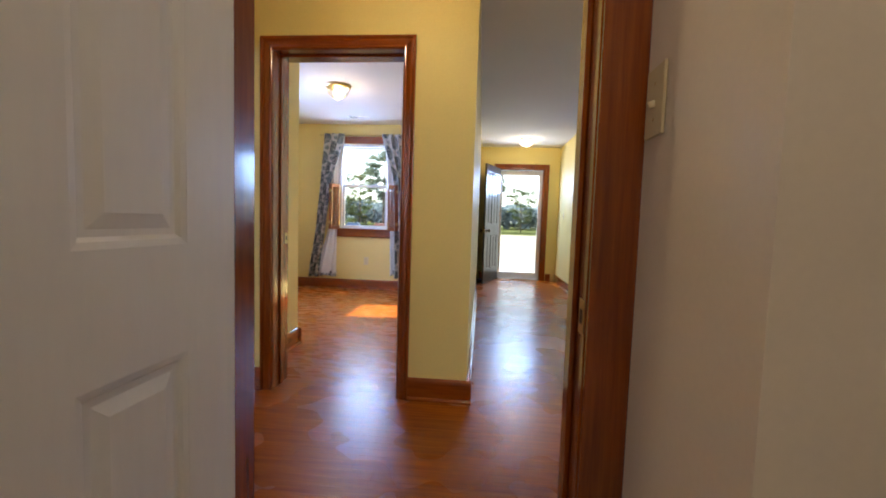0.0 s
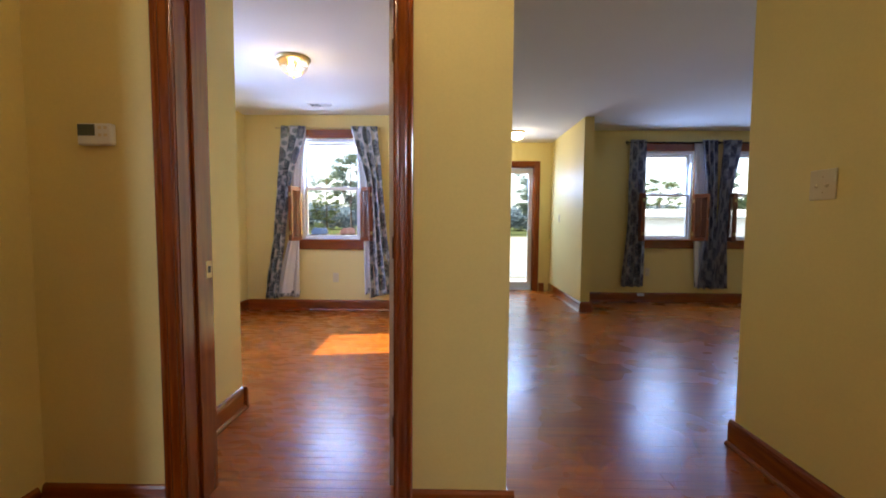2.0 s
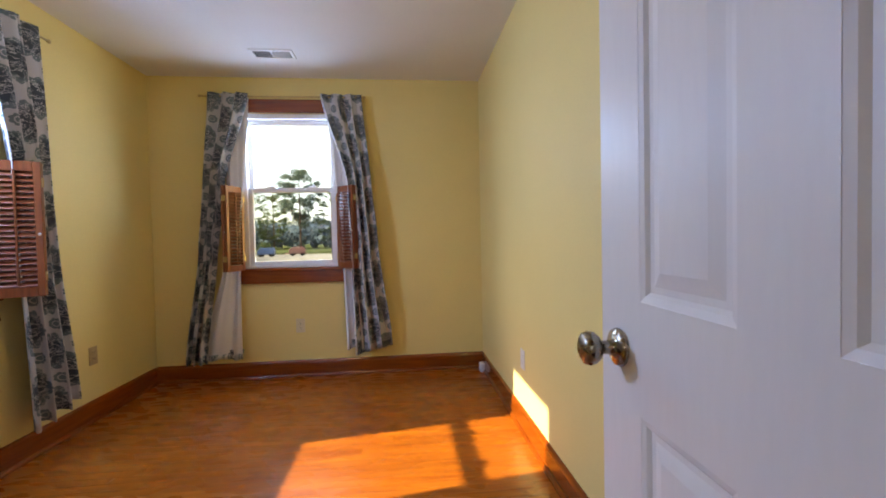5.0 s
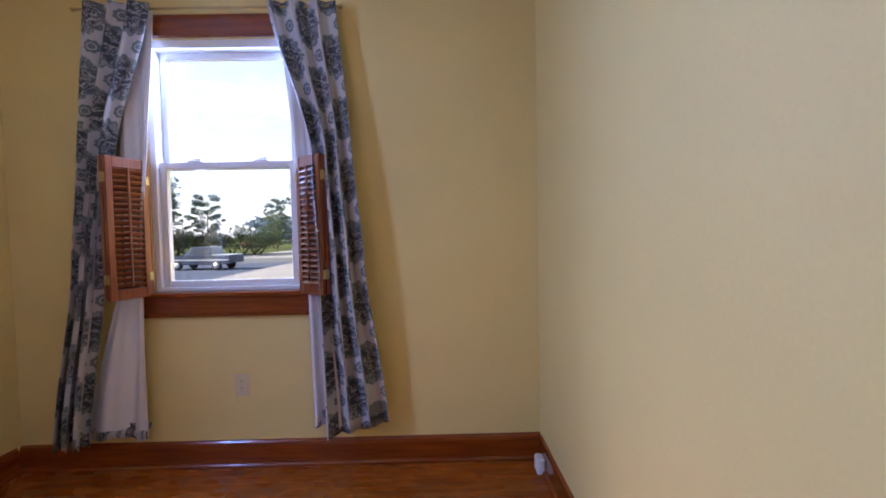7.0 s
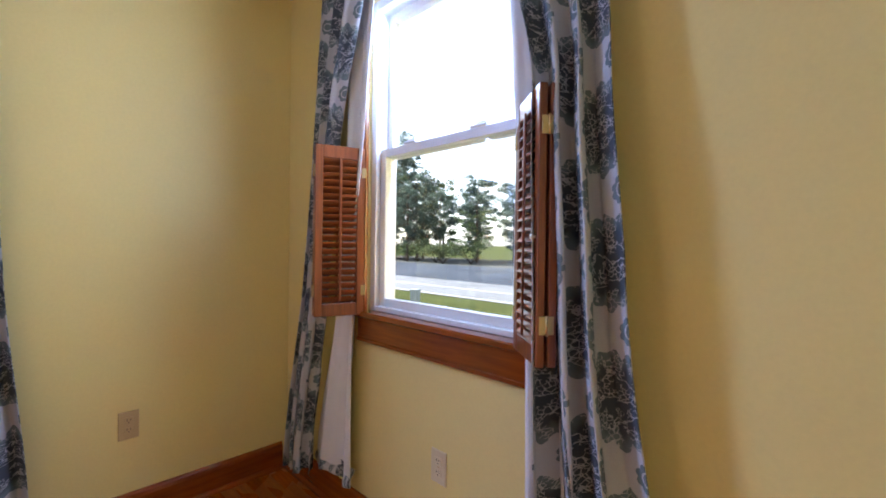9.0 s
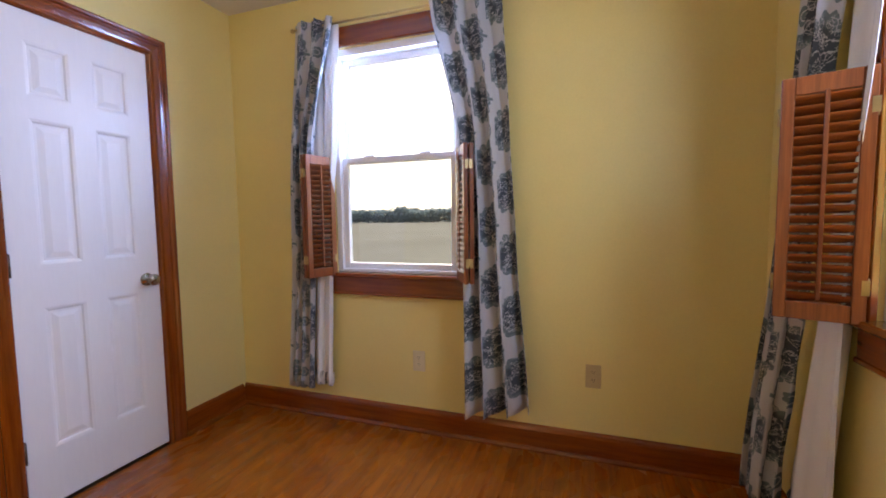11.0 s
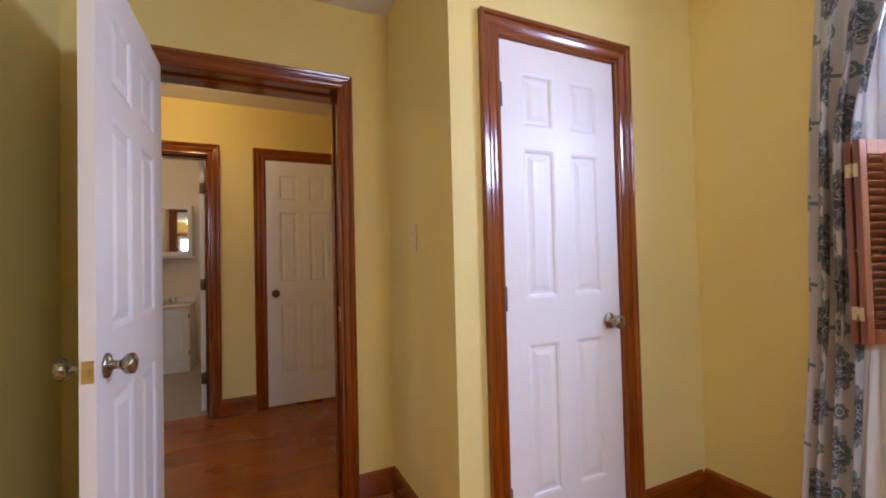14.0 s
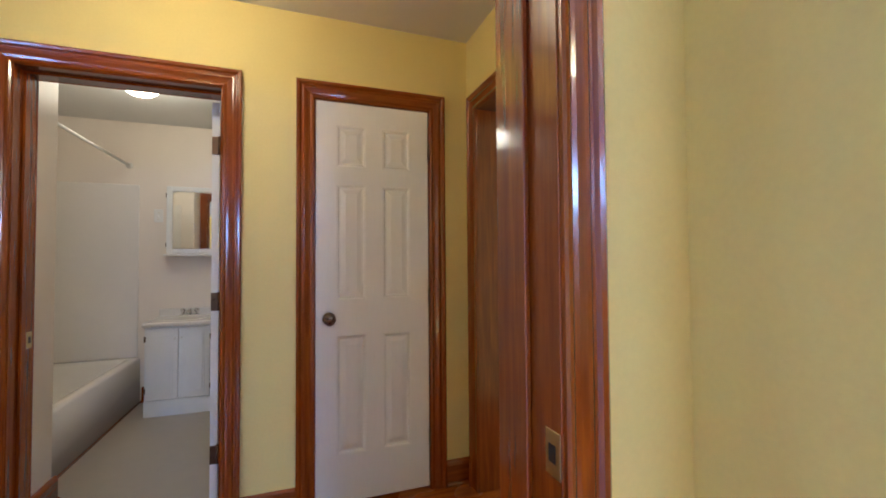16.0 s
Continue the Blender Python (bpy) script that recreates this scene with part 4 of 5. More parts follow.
def cage_lamp(x, y, label):
    """A flush brass lamp: pan, eight-sided glass basket held by ribs, finial and three lit bulbs."""
    t = thing("ceiling_lamp", pose(x, y, CEIL), label, "ceiling lamp", "brass cage ceiling lamps")
    part("pan", turned([(0, -0.0005), (0.135, -0.0005), (0.138, -0.010), (0.132, -0.022), (0.122, -0.028), (0.118, -0.030), (0, -0.030)], 32), M_BRASS, t, "polished brass pan")
    rings = [(0.125, -0.032), (0.112, -0.075), (0.062, -0.125), (0.012, -0.142)]
    gl = bmesh.new()
    for k in range(3):
        for i in range(8):
            q = []
            for (r, z), a in ((rings[k], i), (rings[k], i + 1), (rings[k + 1], i + 1), (rings[k + 1], i)):
                q.append(gl.verts.new((r * math.cos(a * math.pi / 4), r * math.sin(a * math.pi / 4), z)))
            gl.faces.new(q)
    bmesh.ops.remove_doubles(gl, verts=gl.verts, dist=0.0005)
    g = thicken(part("glass_basket", gl, M_GLASS, t), 0.002)
    g.visible_shadow = False
    for i in range(8):
        bm = bmesh.new()
        pts = [Vector((r * math.cos(i * math.pi / 4), r * math.sin(i * math.pi / 4), z)) for r, z in rings]
        for a, b in zip(pts, pts[1:]):
            tube(bm, a, b, 0.0028, seg=6)
        part("rib", bm, M_BRASS, t)
    bm = bmesh.new()
    for i in range(8):
        r, z = rings[1]
        tube(bm, (r * math.cos(i * math.pi / 4), r * math.sin(i * math.pi / 4), z), (r * math.cos((i + 1) * math.pi / 4), r * math.sin((i + 1) * math.pi / 4), z), 0.0028, seg=6)
    part("hoop", bm, M_BRASS, t)
    part("finial", turned([(0, -0.138), (0.012, -0.140), (0.014, -0.146), (0.006, -0.152), (0.008, -0.158), (0, -0.166)], 12), M_BRASS, t)
    for i in range(3):
        a = 2.1 * i + 0.5
        m = Matrix.Translation((0.045 * math.cos(a), 0.045 * math.sin(a), -0.032)) @ Matrix.Rotation(radians(180), 4, "X")
        part("bulb", turned([(0.010, 0), (0.010, 0.018), (0.017, 0.030), (0.019, 0.042), (0.012, 0.058), (0.003, 0.070), (0, 0.071)], 12, m), M_BULB, t, "lit warm bulb").visible_shadow = False
    return t


cage_lamp(*LAMP_BED, "lit brass and glass cage lamp flush on the bedroom ceiling")
cage_lamp(*LAMP_HALL, "lit brass and glass cage lamp flush on the hall ceiling")


def dome_lamp(x, y, r, label):
    t = thing("ceiling_lamp", pose(x, y, CEIL), label, "ceiling lamp")
    part("pan", turned([(0, -0.0005), (r * 1.02, -0.0005), (r * 1.02, -0.018), (r * 0.9, -0.024), (0, -0.024)], 28), M_BRASS, t)
    d = part("shade", turned([(r * 0.92, -0.025), (r * 0.98, -0.045), (r * 0.86, -0.080), (r * 0.55, -0.105), (r * 0.15, -0.115), (0, -0.116)], 28), M_DOME, t, "glowing ribbed glass shade")
    d.visible_shadow = False
    part("finial", turned([(0, -0.114), (0.008, -0.116), (0.006, -0.128), (0, -0.132)], 10), M_BRASS, t)


dome_lamp(*LAMP_FOYER, 0.11, "lit glass dome lamp flush on the foyer ceiling")
dome_lamp(*LAMP_BATH, 0.115, "lit glass dome lamp flush on the bathroom ceiling")

# ceiling vent
v = thing("ceiling_vent", pose(-1.665, 6.38, CEIL), "white metal register with one open half in the ceiling", "vent")
bm = bmesh.new()
for a in ((-0.150, -0.128, -0.075, 0.075), (0.128, 0.150, -0.075, 0.075), (-0.128, 0.128, -0.075, -0.052), (-0.128, 0.128, 0.052, 0.075), (-0.006, 0.006, -0.052, 0.052)):
    box(bm, *a, -0.008, -0.0005, bevel=0.0015)
part("vent_frame", bm, M_WHITE, v)
part("vent_backing", boxed(-0.128, 0.128, -0.052, 0.052, -0.0022, -0.0006), M_SLOT, v)
for i in range(14):
    x = -0.119 + i * 0.0183
    ang = -38 if x < 0 else 38
    s = part("vent_slat", boxed(-0.0008, 0.0008, -0.0515, 0.0515, -0.0065, 0.0065), M_WHITE, v)
    s.matrix_basis = Matrix.Translation((x, 0, -0.0075)) @ Matrix.Rotation(radians(ang), 4, "Y")

sd = thing("smoke_detector", pose(-1.32, 2.26, CEIL), "round white smoke detector on the hall ceiling", "smoke detector")
part("base", turned([(0, -0.0005), (0.066, -0.0005), (0.066, -0.012), (0, -0.012)], 24), M_WHITE, sd)
part("cover", turned([(0.062, -0.0125), (0.060, -0.030), (0.045, -0.038), (0.018, -0.040), (0, -0.040)], 24), M_WHITE, sd)

# ---------------------------------------------------------------- plates, thermostat


def plate(name, m, label, category, w=0.072, h=0.116, material=None):
    """A wall plate; local x along the wall, -y out of it, origin at its middle."""
    t = thing(name, m, label, category)
    part("plate", boxed(-w / 2, w / 2, -0.006, -0.0005, -h / 2, h / 2, bevel=0.0022), material or M_PLATE, t)
    for z in ((-0.030, 0.030) if name != "outlet" else (0.0,)):
        part("screw", turned([(0, 0.0075), (0.0032, 0.0068), (0.0034, 0.0055), (0, 0.0055)], 10, Matrix.Translation((0, 0, z)) @ Matrix.Rotation(radians(90), 4, "X")), M_PLATE_TAN, t)
    return t


def outlet(m, label, material=None):
    t = plate("outlet", m, label, "outlet", material=material)
    for z in (-0.0195, 0.0195):
        s = part("socket", boxed(-0.0165, 0.0165, -0.0078, -0.006, z - 0.0135, z + 0.0135, bevel=0.0015), material or M_PLATE, t)
        bm = bmesh.new()
        for x, hh in ((-0.006, 0.0045), (0.006, 0.0038)):
            box(bm, x - 0.0012, x + 0.0012, -0.0082, -0.0079, z + 0.001 - hh + 0.003, z + 0.001 + hh + 0.003)
        box(bm, -0.002, 0.002, -0.0082, -0.0079, z - 0.0095, z - 0.0055)
        part("slots", bm, M_SLOT, s)
    return t


def switch(m, label, gangs=(0,), w=0.072, tall=0.118, material=None):
    t = plate("light_switch", m, label, "light switch", w=w, h=tall, material=material)
    for x in gangs:
        tg = boxed(-0.0045, 0.0045, -0.018, -0.004, -0.006, 0.006, bevel=0.0015)
        o = part("toggle", tg, material or M_PLATE, t)
        o.matrix_basis = Matrix.Translation((x, 0, 0)) @ Matrix.Rotation(radians(24), 4, "X")
    return t


outlet(pose(-1.635, 6.83, 0.425), "ivory duplex outlet under the front bedroom window")
outlet(pose(-2.78, 5.22, 0.405, 0, 0, 90), "ivory duplex outlet under the field window")
outlet(pose(-2.78, 6.14, 0.42, 0, 0, 90), "tan cable outlet plate on the yellow wall", M_PLATE_TAN)
outlet(pose(-0.09, 5.60, 0.42, 0, 0, -90), "white duplex outlet on the sunlit wall", M_WHITE)
outlet(pose(2.72, 7.64, 0.44), "ivory duplex outlet below the living room window")
outlet(pose(4.42, 7.64, 0.44), "ivory duplex outlet below the living room window")
switch(pose(-1.42, 3.575, 1.295, 0, 0, 90), "ivory light switch on the closet return wall")
switch(pose(1.285, 3.20, 1.29, 0, 0, -90), "double ivory light switch on the hall wall", gangs=(-0.023, 0.023), w=0.116)
switch(pose(1.515, 8.0, 1.22, 0, 0, -90), "ivory light switch on the foyer wall")
switch(pose(0.388, 1.375, 1.29, 0, 0, -90), "ivory light switch beside the bathroom door")
# thermostat
t = thing("thermostat", pose(-1.435, 3.042, 1.437), "white digital thermostat with a grey display on the hall wall", "thermostat")
bm = boxed(-0.062, 0.062, -0.026, -0.0005, -0.038, 0.038, bevel=0.005)
part("housing", bm, M_WHITE, t)
part("display", boxed(-0.058, 0.004, -0.0272, -0.0255, -0.006, 0.034, bevel=0.0006), M_LCD, t, "grey liquid crystal display")
for x in (0.022, 0.042):
    for z in (0.022, -0.004):
        part("button", boxed(x - 0.006, x + 0.006, -0.029, -0.0255, z - 0.005, z + 0.005, bevel=0.0012), M_PLATE, t)
# plug-in freshener in the corner by the baseboard
t = thing("plug_in_box", pose(-0.125, 6.70, 0.0), "small white plastic box on the floor by the baseboard", "box")
part("case", boxed(-0.02, 0.02, -0.035, 0.035, 0.0, 0.075, bevel=0.006), M_WHITE, t)
t = thing("baseboard_jack", pose(2.62, 7.6095, 0.11), "white phone jack on the living room baseboard", "phone jack")
part("case", boxed(-0.05, 0.05, -0.018, 0.0, -0.02, 0.02, bevel=0.004), M_WHITE, t)

# ---------------------------------------------------------------- bathroom
t = thing("bathtub", pose(0.500, -0.60, 0), "white built-in bathtub with a plain apron", "bathtub")
bm = bmesh.new()
TL, TW, TH = 1.668, 0.749, 0.40
rings = []
for inset, z in ((0.0, 0.0), (0.0, TH - 0.02), (0.012, TH), (0.075, TH), (0.095, TH - 0.03), (0.14, 0.12), (0.20, 0.07)):
    x0, x1, y0, y1 = inset, TW - inset, 0.002 + inset, TL - inset
    rad = 0.004 + inset * 0.7
    ring = []
    for cx, cy, a0 in ((x1 - rad, y1 - rad, 0), (x0 + rad, y1 - rad, 90), (x0 + rad, y0 + rad, 180), (x1 - rad, y0 + rad, 270)):
        for k in range(5):
            a = radians(a0 + 22.5 * k)
            ring.append(Vector((cx + rad * math.cos(a), cy + rad * math.sin(a), z)))
    rings.append(ring)
bm = sweep(rings, True)
smooth(part("tub", bm, M_TUB, t))
part("shoe_strip", boxed(-0.012, -0.0005, 0.0, TL, 0.0, 0.018, bevel=0.003), M_TRIM["y"], t, "dark wood strip along the tub")
# surround panels
s = thing("tub_surround", pose(0.50, -0.60, 0), "glossy white plastic tub surround panels", "tub surround")
part("back_panel", boxed(0.738, 0.7495, 0.012, TL - 0.005, TH + 0.001, 1.92, bevel=0.004), M_TUB, s)
part("end_panel", boxed(0.02, 0.737, 0.0005, 0.011, TH + 0.001, 1.92, bevel=0.004), M_TUB, s)
part("end_panel", boxed(0.02, 0.737, TL - 0.0115, TL - 0.0005, TH + 0.001, 1.92, bevel=0.004), M_TUB, s)
t = thing("shower_rod", pose(0.60, -0.60, 2.09), "white shower curtain rod over the tub", "shower rod")
part("pole", tubed((0, 0.001, 0), (0, TL - 0.001, 0), 0.011, seg=12), M_WHITE, t)
for y, sg in ((0.0, -1), (TL, 1)):
    part("flange", turned([(0, 0), (0.028, 0), (0.026, 0.008), (0.013, 0.014), (0, 0.014)], 14, Matrix.Translation((0, y + (0.0005 if sg < 0 else -0.0005), 0)) @ Matrix.Rotation(radians(-90 if sg < 0 else 90), 4, "X")), M_WHITE, t)
# vanity
vx0, vx1, vy0, vy1 = -0.13, 0.345, -0.60, -0.14
t = thing("vanity", pose((vx0 + vx1) / 2, (vy0 + vy1) / 2, 0), "white two-door bathroom vanity cabinet", "vanity")
hx, hy = (vx1 - vx0) / 2, (vy1 - vy0) / 2
bm = boxed(-hx, hx, -hy + 0.001, hy - 0.018, 0.09, 0.715, bevel=0.002)
box(bm, -hx, hx, -hy + 0.001, hy - 0.018, 0.0, 0.09, bevel=0.002)
box(bm, -hx, hx, hy - 0.0175, hy - 0.0005, 0.0, 0.13, bevel=0.003)
part("body", bm, M_VINYL, t)
for sgn in (-1, 1):
    x0, x1 = sorted((sgn * 0.002, sgn * (hx - 0.012)))
    bm = bmesh.new()
    box(bm, x0, x1, hy - 0.0175, hy, 0.135, 0.700, bevel=0.003)
    for k, (i, dd) in enumerate(((0.035, 0.003), (0.052, 0.006))):
        box(bm, x0 + i, x1 - i, hy - 0.001, hy + dd, 0.135 + i, 0.700 - i, bevel=0.0025)
    d = part("cabinet_door", bm, M_VINYL, t)
    part("pull", turned([(0, 0), (0.005, 0), (0.004, 0.010), (0.012, 0.016), (0.011, 0.022), (0, 0.024)], 14, Matrix.Translation((sgn * 0.022, hy, 0.62)) @ Matrix.Rotation(radians(-90), 4, "X")), M_WHITE, d, "white ceramic pull")
    for z in (0.21, 0.62):
        part("cabinet_hinge", boxed(*sorted((sgn * (hx - 0.013), sgn * (hx - 0.001))), hy - 0.001, hy + 0.006, z - 0.022, z + 0.022, bevel=0.001), M_HINGE, d)
bm = boxed(-hx - 0.012, hx + 0.012, -hy + 0.001, hy + 0.018, 0.715, 0.750, bevel=0.008)
box(bm, -hx - 0.012, hx + 0.012, -hy + 0.001, -hy + 0.02, 0.745, 0.815, bevel=0.004)
lathe(bm, [(0.165, 0.751), (0.160, 0.754), (0.150, 0.751)], 28, Matrix.Translation((0, 0.03, 0)))
top = part("sink_top", bm, M_TUB, t, "white moulded basin top")
bm = boxed(-0.075, 0.075, -hy + 0.045, -hy + 0.095, 0.7505, 0.770, bevel=0.006)
tube(bm, (0, -hy + 0.07, 0.765), (0, -hy + 0.07, 0.810), 0.013, 0.011)
tube(bm, (0, -hy + 0.07, 0.805), (0, -hy + 0.18, 0.793), 0.011, 0.009)
for x in (-0.055, 0.055):
    lathe(bm, [(0.012, 0.769), (0.012, 0.785), (0.020, 0.791), (0.020, 0.811), (0.012, 0.817), (0, 0.818)], 12, Matrix.Translation((x, -hy + 0.07, 0)))
part("faucet", bm, M_CHROME, t, "chrome two-handle faucet")
# mirrored cabinet
t = thing("medicine_cabinet", pose(0.08, -0.60, 1.305), "white wall cabinet with a mirrored door over the vanity", "medicine cabinet")
part("box", boxed(-0.205, 0.205, 0.001, 0.105, 0.0, 0.60, bevel=0.003), M_VINYL, t)
part("ledge", boxed(-0.225, 0.225, 0.001, 0.14, -0.018, -0.0005, bevel=0.004), M_VINYL, t)
bm = bmesh.new()
for a in ((-0.205, -0.160, 0.0, 0.60), (0.160, 0.205, 0.0, 0.60), (-0.160, 0.160, 0.0, 0.045), (-0.160, 0.160, 0.555, 0.60)):
    box(bm, a[0], a[1], 0.106, 0.124, a[2] + 0.001, a[3] - 0.001, bevel=0.004)
d = part("mirror_door", bm, M_VINYL, t)
part("mirror", boxed(-0.158, 0.158, 0.107, 0.115, 0.047, 0.553), M_MIRROR, d)
for z in (0.08, 0.52):
    part("cabinet_hinge", boxed(0.2055, 0.212, 0.095, 0.120, z - 0.02, z + 0.02, bevel=0.001), M_HINGE, d)
switch(pose(0.375, -0.60, 1.65, 0, 0, 180), "white outlet and switch plate by the mirror", material=M_WHITE)

# ---------------------------------------------------------------- kitchen glimpse
t = thing("kitchen_hutch", pose(-2.85, -0.60, 0), "white kitchen hutch with glazed shelves above a cupboard", "cabinet")
part("body", boxed(-0.50, 0.50, 0.001, 0.40, 0.0, 0.90, bevel=0.004), M_VINYL, t)
part("worktop", boxed(-0.51, 0.51, 0.001, 0.42, 0.9005, 0.93, bevel=0.004), M_VINYL, t)
bm = boxed(-0.50, -0.47, 0.001, 0.30, 0.9305, 1.85)
box(bm, 0.47, 0.50, 0.001, 0.30, 0.9305, 1.85)
box(bm, -0.50, 0.50, 0.001, 0.32, 1.8505, 1.89, bevel=0.004)
box(bm, -0.47, 0.47, 0.001, 0.012, 0.9305, 1.85)
part("shelf_case", bm, M_VINYL, t)
for z in (1.22, 1.54):
    part("shelf", boxed(-0.469, 0.469, 0.013, 0.28, z, z + 0.018), M_VINYL, t)
for s in (-1, 1):
    d = part("cabinet_door", boxed(*sorted((s * 0.004, s * 0.49)), 0.4005, 0.418, 0.11, 0.86, bevel=0.004), M_VINYL, t)
    part("pull", turned([(0, 0), (0.005, 0), (0.012, 0.014), (0, 0.02)], 10, Matrix.Translation((s * 0.05, 0.418, 0.75)) @ Matrix.Rotation(radians(-90), 4, "X")), M_BRONZE, d)
    bm = bmesh.new()
    x0, x1 = sorted((s * 0.004, s * 0.495))
    for a in ((x0, x0 + 0.04, 0.94, 1.84), (x1 - 0.04, x1, 0.94, 1.84), (x0 + 0.04, x1 - 0.04, 0.94, 0.98), (x0 + 0.04, x1 - 0.04, 1.80, 1.84)):
        box(bm, a[0], a[1], 0.301, 0.318, a[2], a[3], bevel=0.002)
    g = part("glass_door", bm, M_VINYL, t)
    part("pane", boxed(x0 + 0.038, x1 - 0.038, 0.308, 0.311, 0.978, 1.802), M_HUTCH_GLASS, g)

# ---------------------------------------------------------------- outdoors
M_GRASS = surface("mown_grass", (0.105, 0.122, 0.050), 0.95, var=0.45, scale=0.25, fine=6, bump=0.6, depth=0.03, spec=0.0)
# dry grass whose straw tone is greyed; the haze sits in the colour
M_FIELD = surface("haze_greyed_dry_field", (0.150, 0.150, 0.145), 0.95, var=0.30, scale=0.05, fine=1.2, bump=0.6, depth=0.05, spec=0.0)
M_ROAD = surface("grey_asphalt", (0.26, 0.27, 0.30), 0.80, var=0.30, scale=0.22, fine=25, bump=0.4, depth=0.006, spec=0.0)
# asphalt of the yard, its shade put into a darker, bluer colour
M_YARD = surface("shade_toned_asphalt", (0.10, 0.115, 0.15), 0.85, var=0.35, scale=0.15, fine=20, bump=0.4, depth=0.006, spec=0.0)
M_GRAVEL = surface("pale_gravel", (0.30, 0.28, 0.25), 0.95, var=0.25, scale=0.4, fine=18, bump=0.5, depth=0.01, spec=0.0)
M_LINE = surface("white_road_paint", (0.70, 0.70, 0.68), 0.7, var=0.25, scale=2, fine=30)
M_BARK = surface("pine_bark", (0.10, 0.065, 0.045), 0.95, var=0.4, scale=3, fine=18, bump=0.8, depth=0.02)
M_GALV = surface("galvanised_box", (0.35, 0.38, 0.40), 0.5, 0.4, var=0.15, scale=4, fine=40)


def leaf_mat(name, dark, light):
    m, n, l, b = node_mat(name)
    set_in(b, Roughness=0.75, Specular_IOR_Level=0.2)
    rv = n.new("ShaderNodeNewGeometry").outputs["Random Per Island"]
    c = ramp(n, l, rv, (0.0, dark), (1.0, light))
    c = mixed(n, l, "MULTIPLY", 1.0, c, ramp(n, l, noise_tex(n, l, 0.6, 3), (0.3, 0.65), (0.7, 1.0)))
    l.new(c, b.inputs["Base Color"])
    # thin leaves let sunlight through
    tr = n.new("ShaderNodeBsdfTranslucent")
    l.new(c, tr.inputs["Color"])
    mx = n.new("ShaderNodeMixShader")
    mx.inputs[0].default_value = 0.45
    l.new(b.outputs[0], mx.inputs[1])
    l.new(tr.outputs[0], mx.inputs[2])
    l.new(mx.outputs[0], n["Material Output"].inputs["Surface"])
    return m


M_NEEDLE = leaf_mat("pine_needles", (0.075, 0.118, 0.098), (0.160, 0.210, 0.165))
M_LEAF = leaf_mat("scrub_leaves", (0.065, 0.105, 0.050), (0.170, 0.210, 0.100))

SLOPE_Y0, SLOPE_Y1, Z_NEAR, Z_FAR = 9.0, 17.0, -0.70, -1.30


def ground_z(y):
    k = min(1.0, max(0.0, (y - SLOPE_Y0) / (SLOPE_Y1 - SLOPE_Y0)))
    return Z_NEAR + (Z_FAR - Z_NEAR) * k


def strip(name, xs, ys, lift, material, label, category):
    """Part of the ground that follows its slope."""
    bm = bmesh.new()
    cols = [x for x in xs]
    grid = []
    for x in cols:
        row = []
        for y in ys:
            row.append(bm.verts.new((x, y, ground_z(y) + lift)))
        grid.append(row)
    for a, b in zip(grid, grid[1:]):
        for j in range(len(ys) - 1):
            bm.faces.new((a[j], b[j], b[j + 1], a[j + 1]))
    return solid(name, bm, material, label, category)


strip("ground", (-2500, 2500), (-2500, SLOPE_Y0, SLOPE_Y1, 2500), 0.0, M_GRASS, "green mown grass falling away from the house", "grass")
strip("field", (-900, -9.0), (-400, -40, 9.0), 0.006, M_FIELD, "flat dry field with haze put into its grey colour", "field")
far_x = [-260 + 10 * i for i in range(53)]
ROAD_Y, ROAD_END = 20.4, 27.2
strip("road", far_x, [ROAD_Y, ROAD_END], 0.03, M_ROAD, "grey two-lane asphalt road", "road")
for y in (ROAD_Y + 0.25, ROAD_Y + 3.1):
    strip("road_line", far_x, (y, y + 0.14), 0.036, M_LINE, "white painted line along the road", "road marking")
strip("far_meadow", (-90, -14), (44, 66), 0.02, M_FIELD, "dry meadow across the road with haze put into its grey colour", "meadow")
strip("asphalt_yard", (-74, -14), (ROAD_END, 44), 0.024, M_YARD, "wide asphalt yard beside the road, shade put into its dark blue colour", "pavement")
strip("gravel_lot", (-14, 58), (ROAD_END, 80), 0.024, M_GRAVEL, "pale gravel lot across the road", "pavement")
strip("gravel_lot", (-26, -14), (52, 84), 0.027, M_GRAVEL, "pale gravel lot across the road", "pavement")
strip("driveway", (-1.2, 10.0), [8.75 + 0.95 * i for i in range(13)], 0.02, M_GRAVEL, "pale driveway in front of the house", "driveway")
M_STEP = surface("concrete_step", (0.45, 0.43, 0.40), 0.85, var=0.15, scale=3, fine=30, bump=0.3)
solid("porch_slab", boxed(0.06, 1.55, 8.705, 9.9, -0.75, -0.06, bevel=0.01), M_STEP, "pale concrete stoop at the front door", "porch")


def foliage(bm, centre, radius, count, size, rnd, flat=0.7):
    for _ in range(count):
        d = Vector((rnd.gauss(0, 1), rnd.gauss(0, 1), rnd.gauss(0, 1)))
        d.normalize()
        p = Vector(centre) + Vector((d.x, d.y, d.z * flat)) * radius * (rnd.random() ** 0.45)
        a = Vector((rnd.uniform(-1, 1), rnd.uniform(-1, 1), rnd.uniform(-0.6, 0.6))).normalized() * size * rnd.uniform(0.6, 1.3)
        b = a.cross(Vector((rnd.uniform(-1, 1), rnd.uniform(-1, 1), rnd.uniform(-1, 1)))).normalized() * size * rnd.uniform(0.3, 0.7)
        bm.faces.new([bm.verts.new(p + q) for q in (-a, b * 0.8 - a * 0.2, a, -b)])


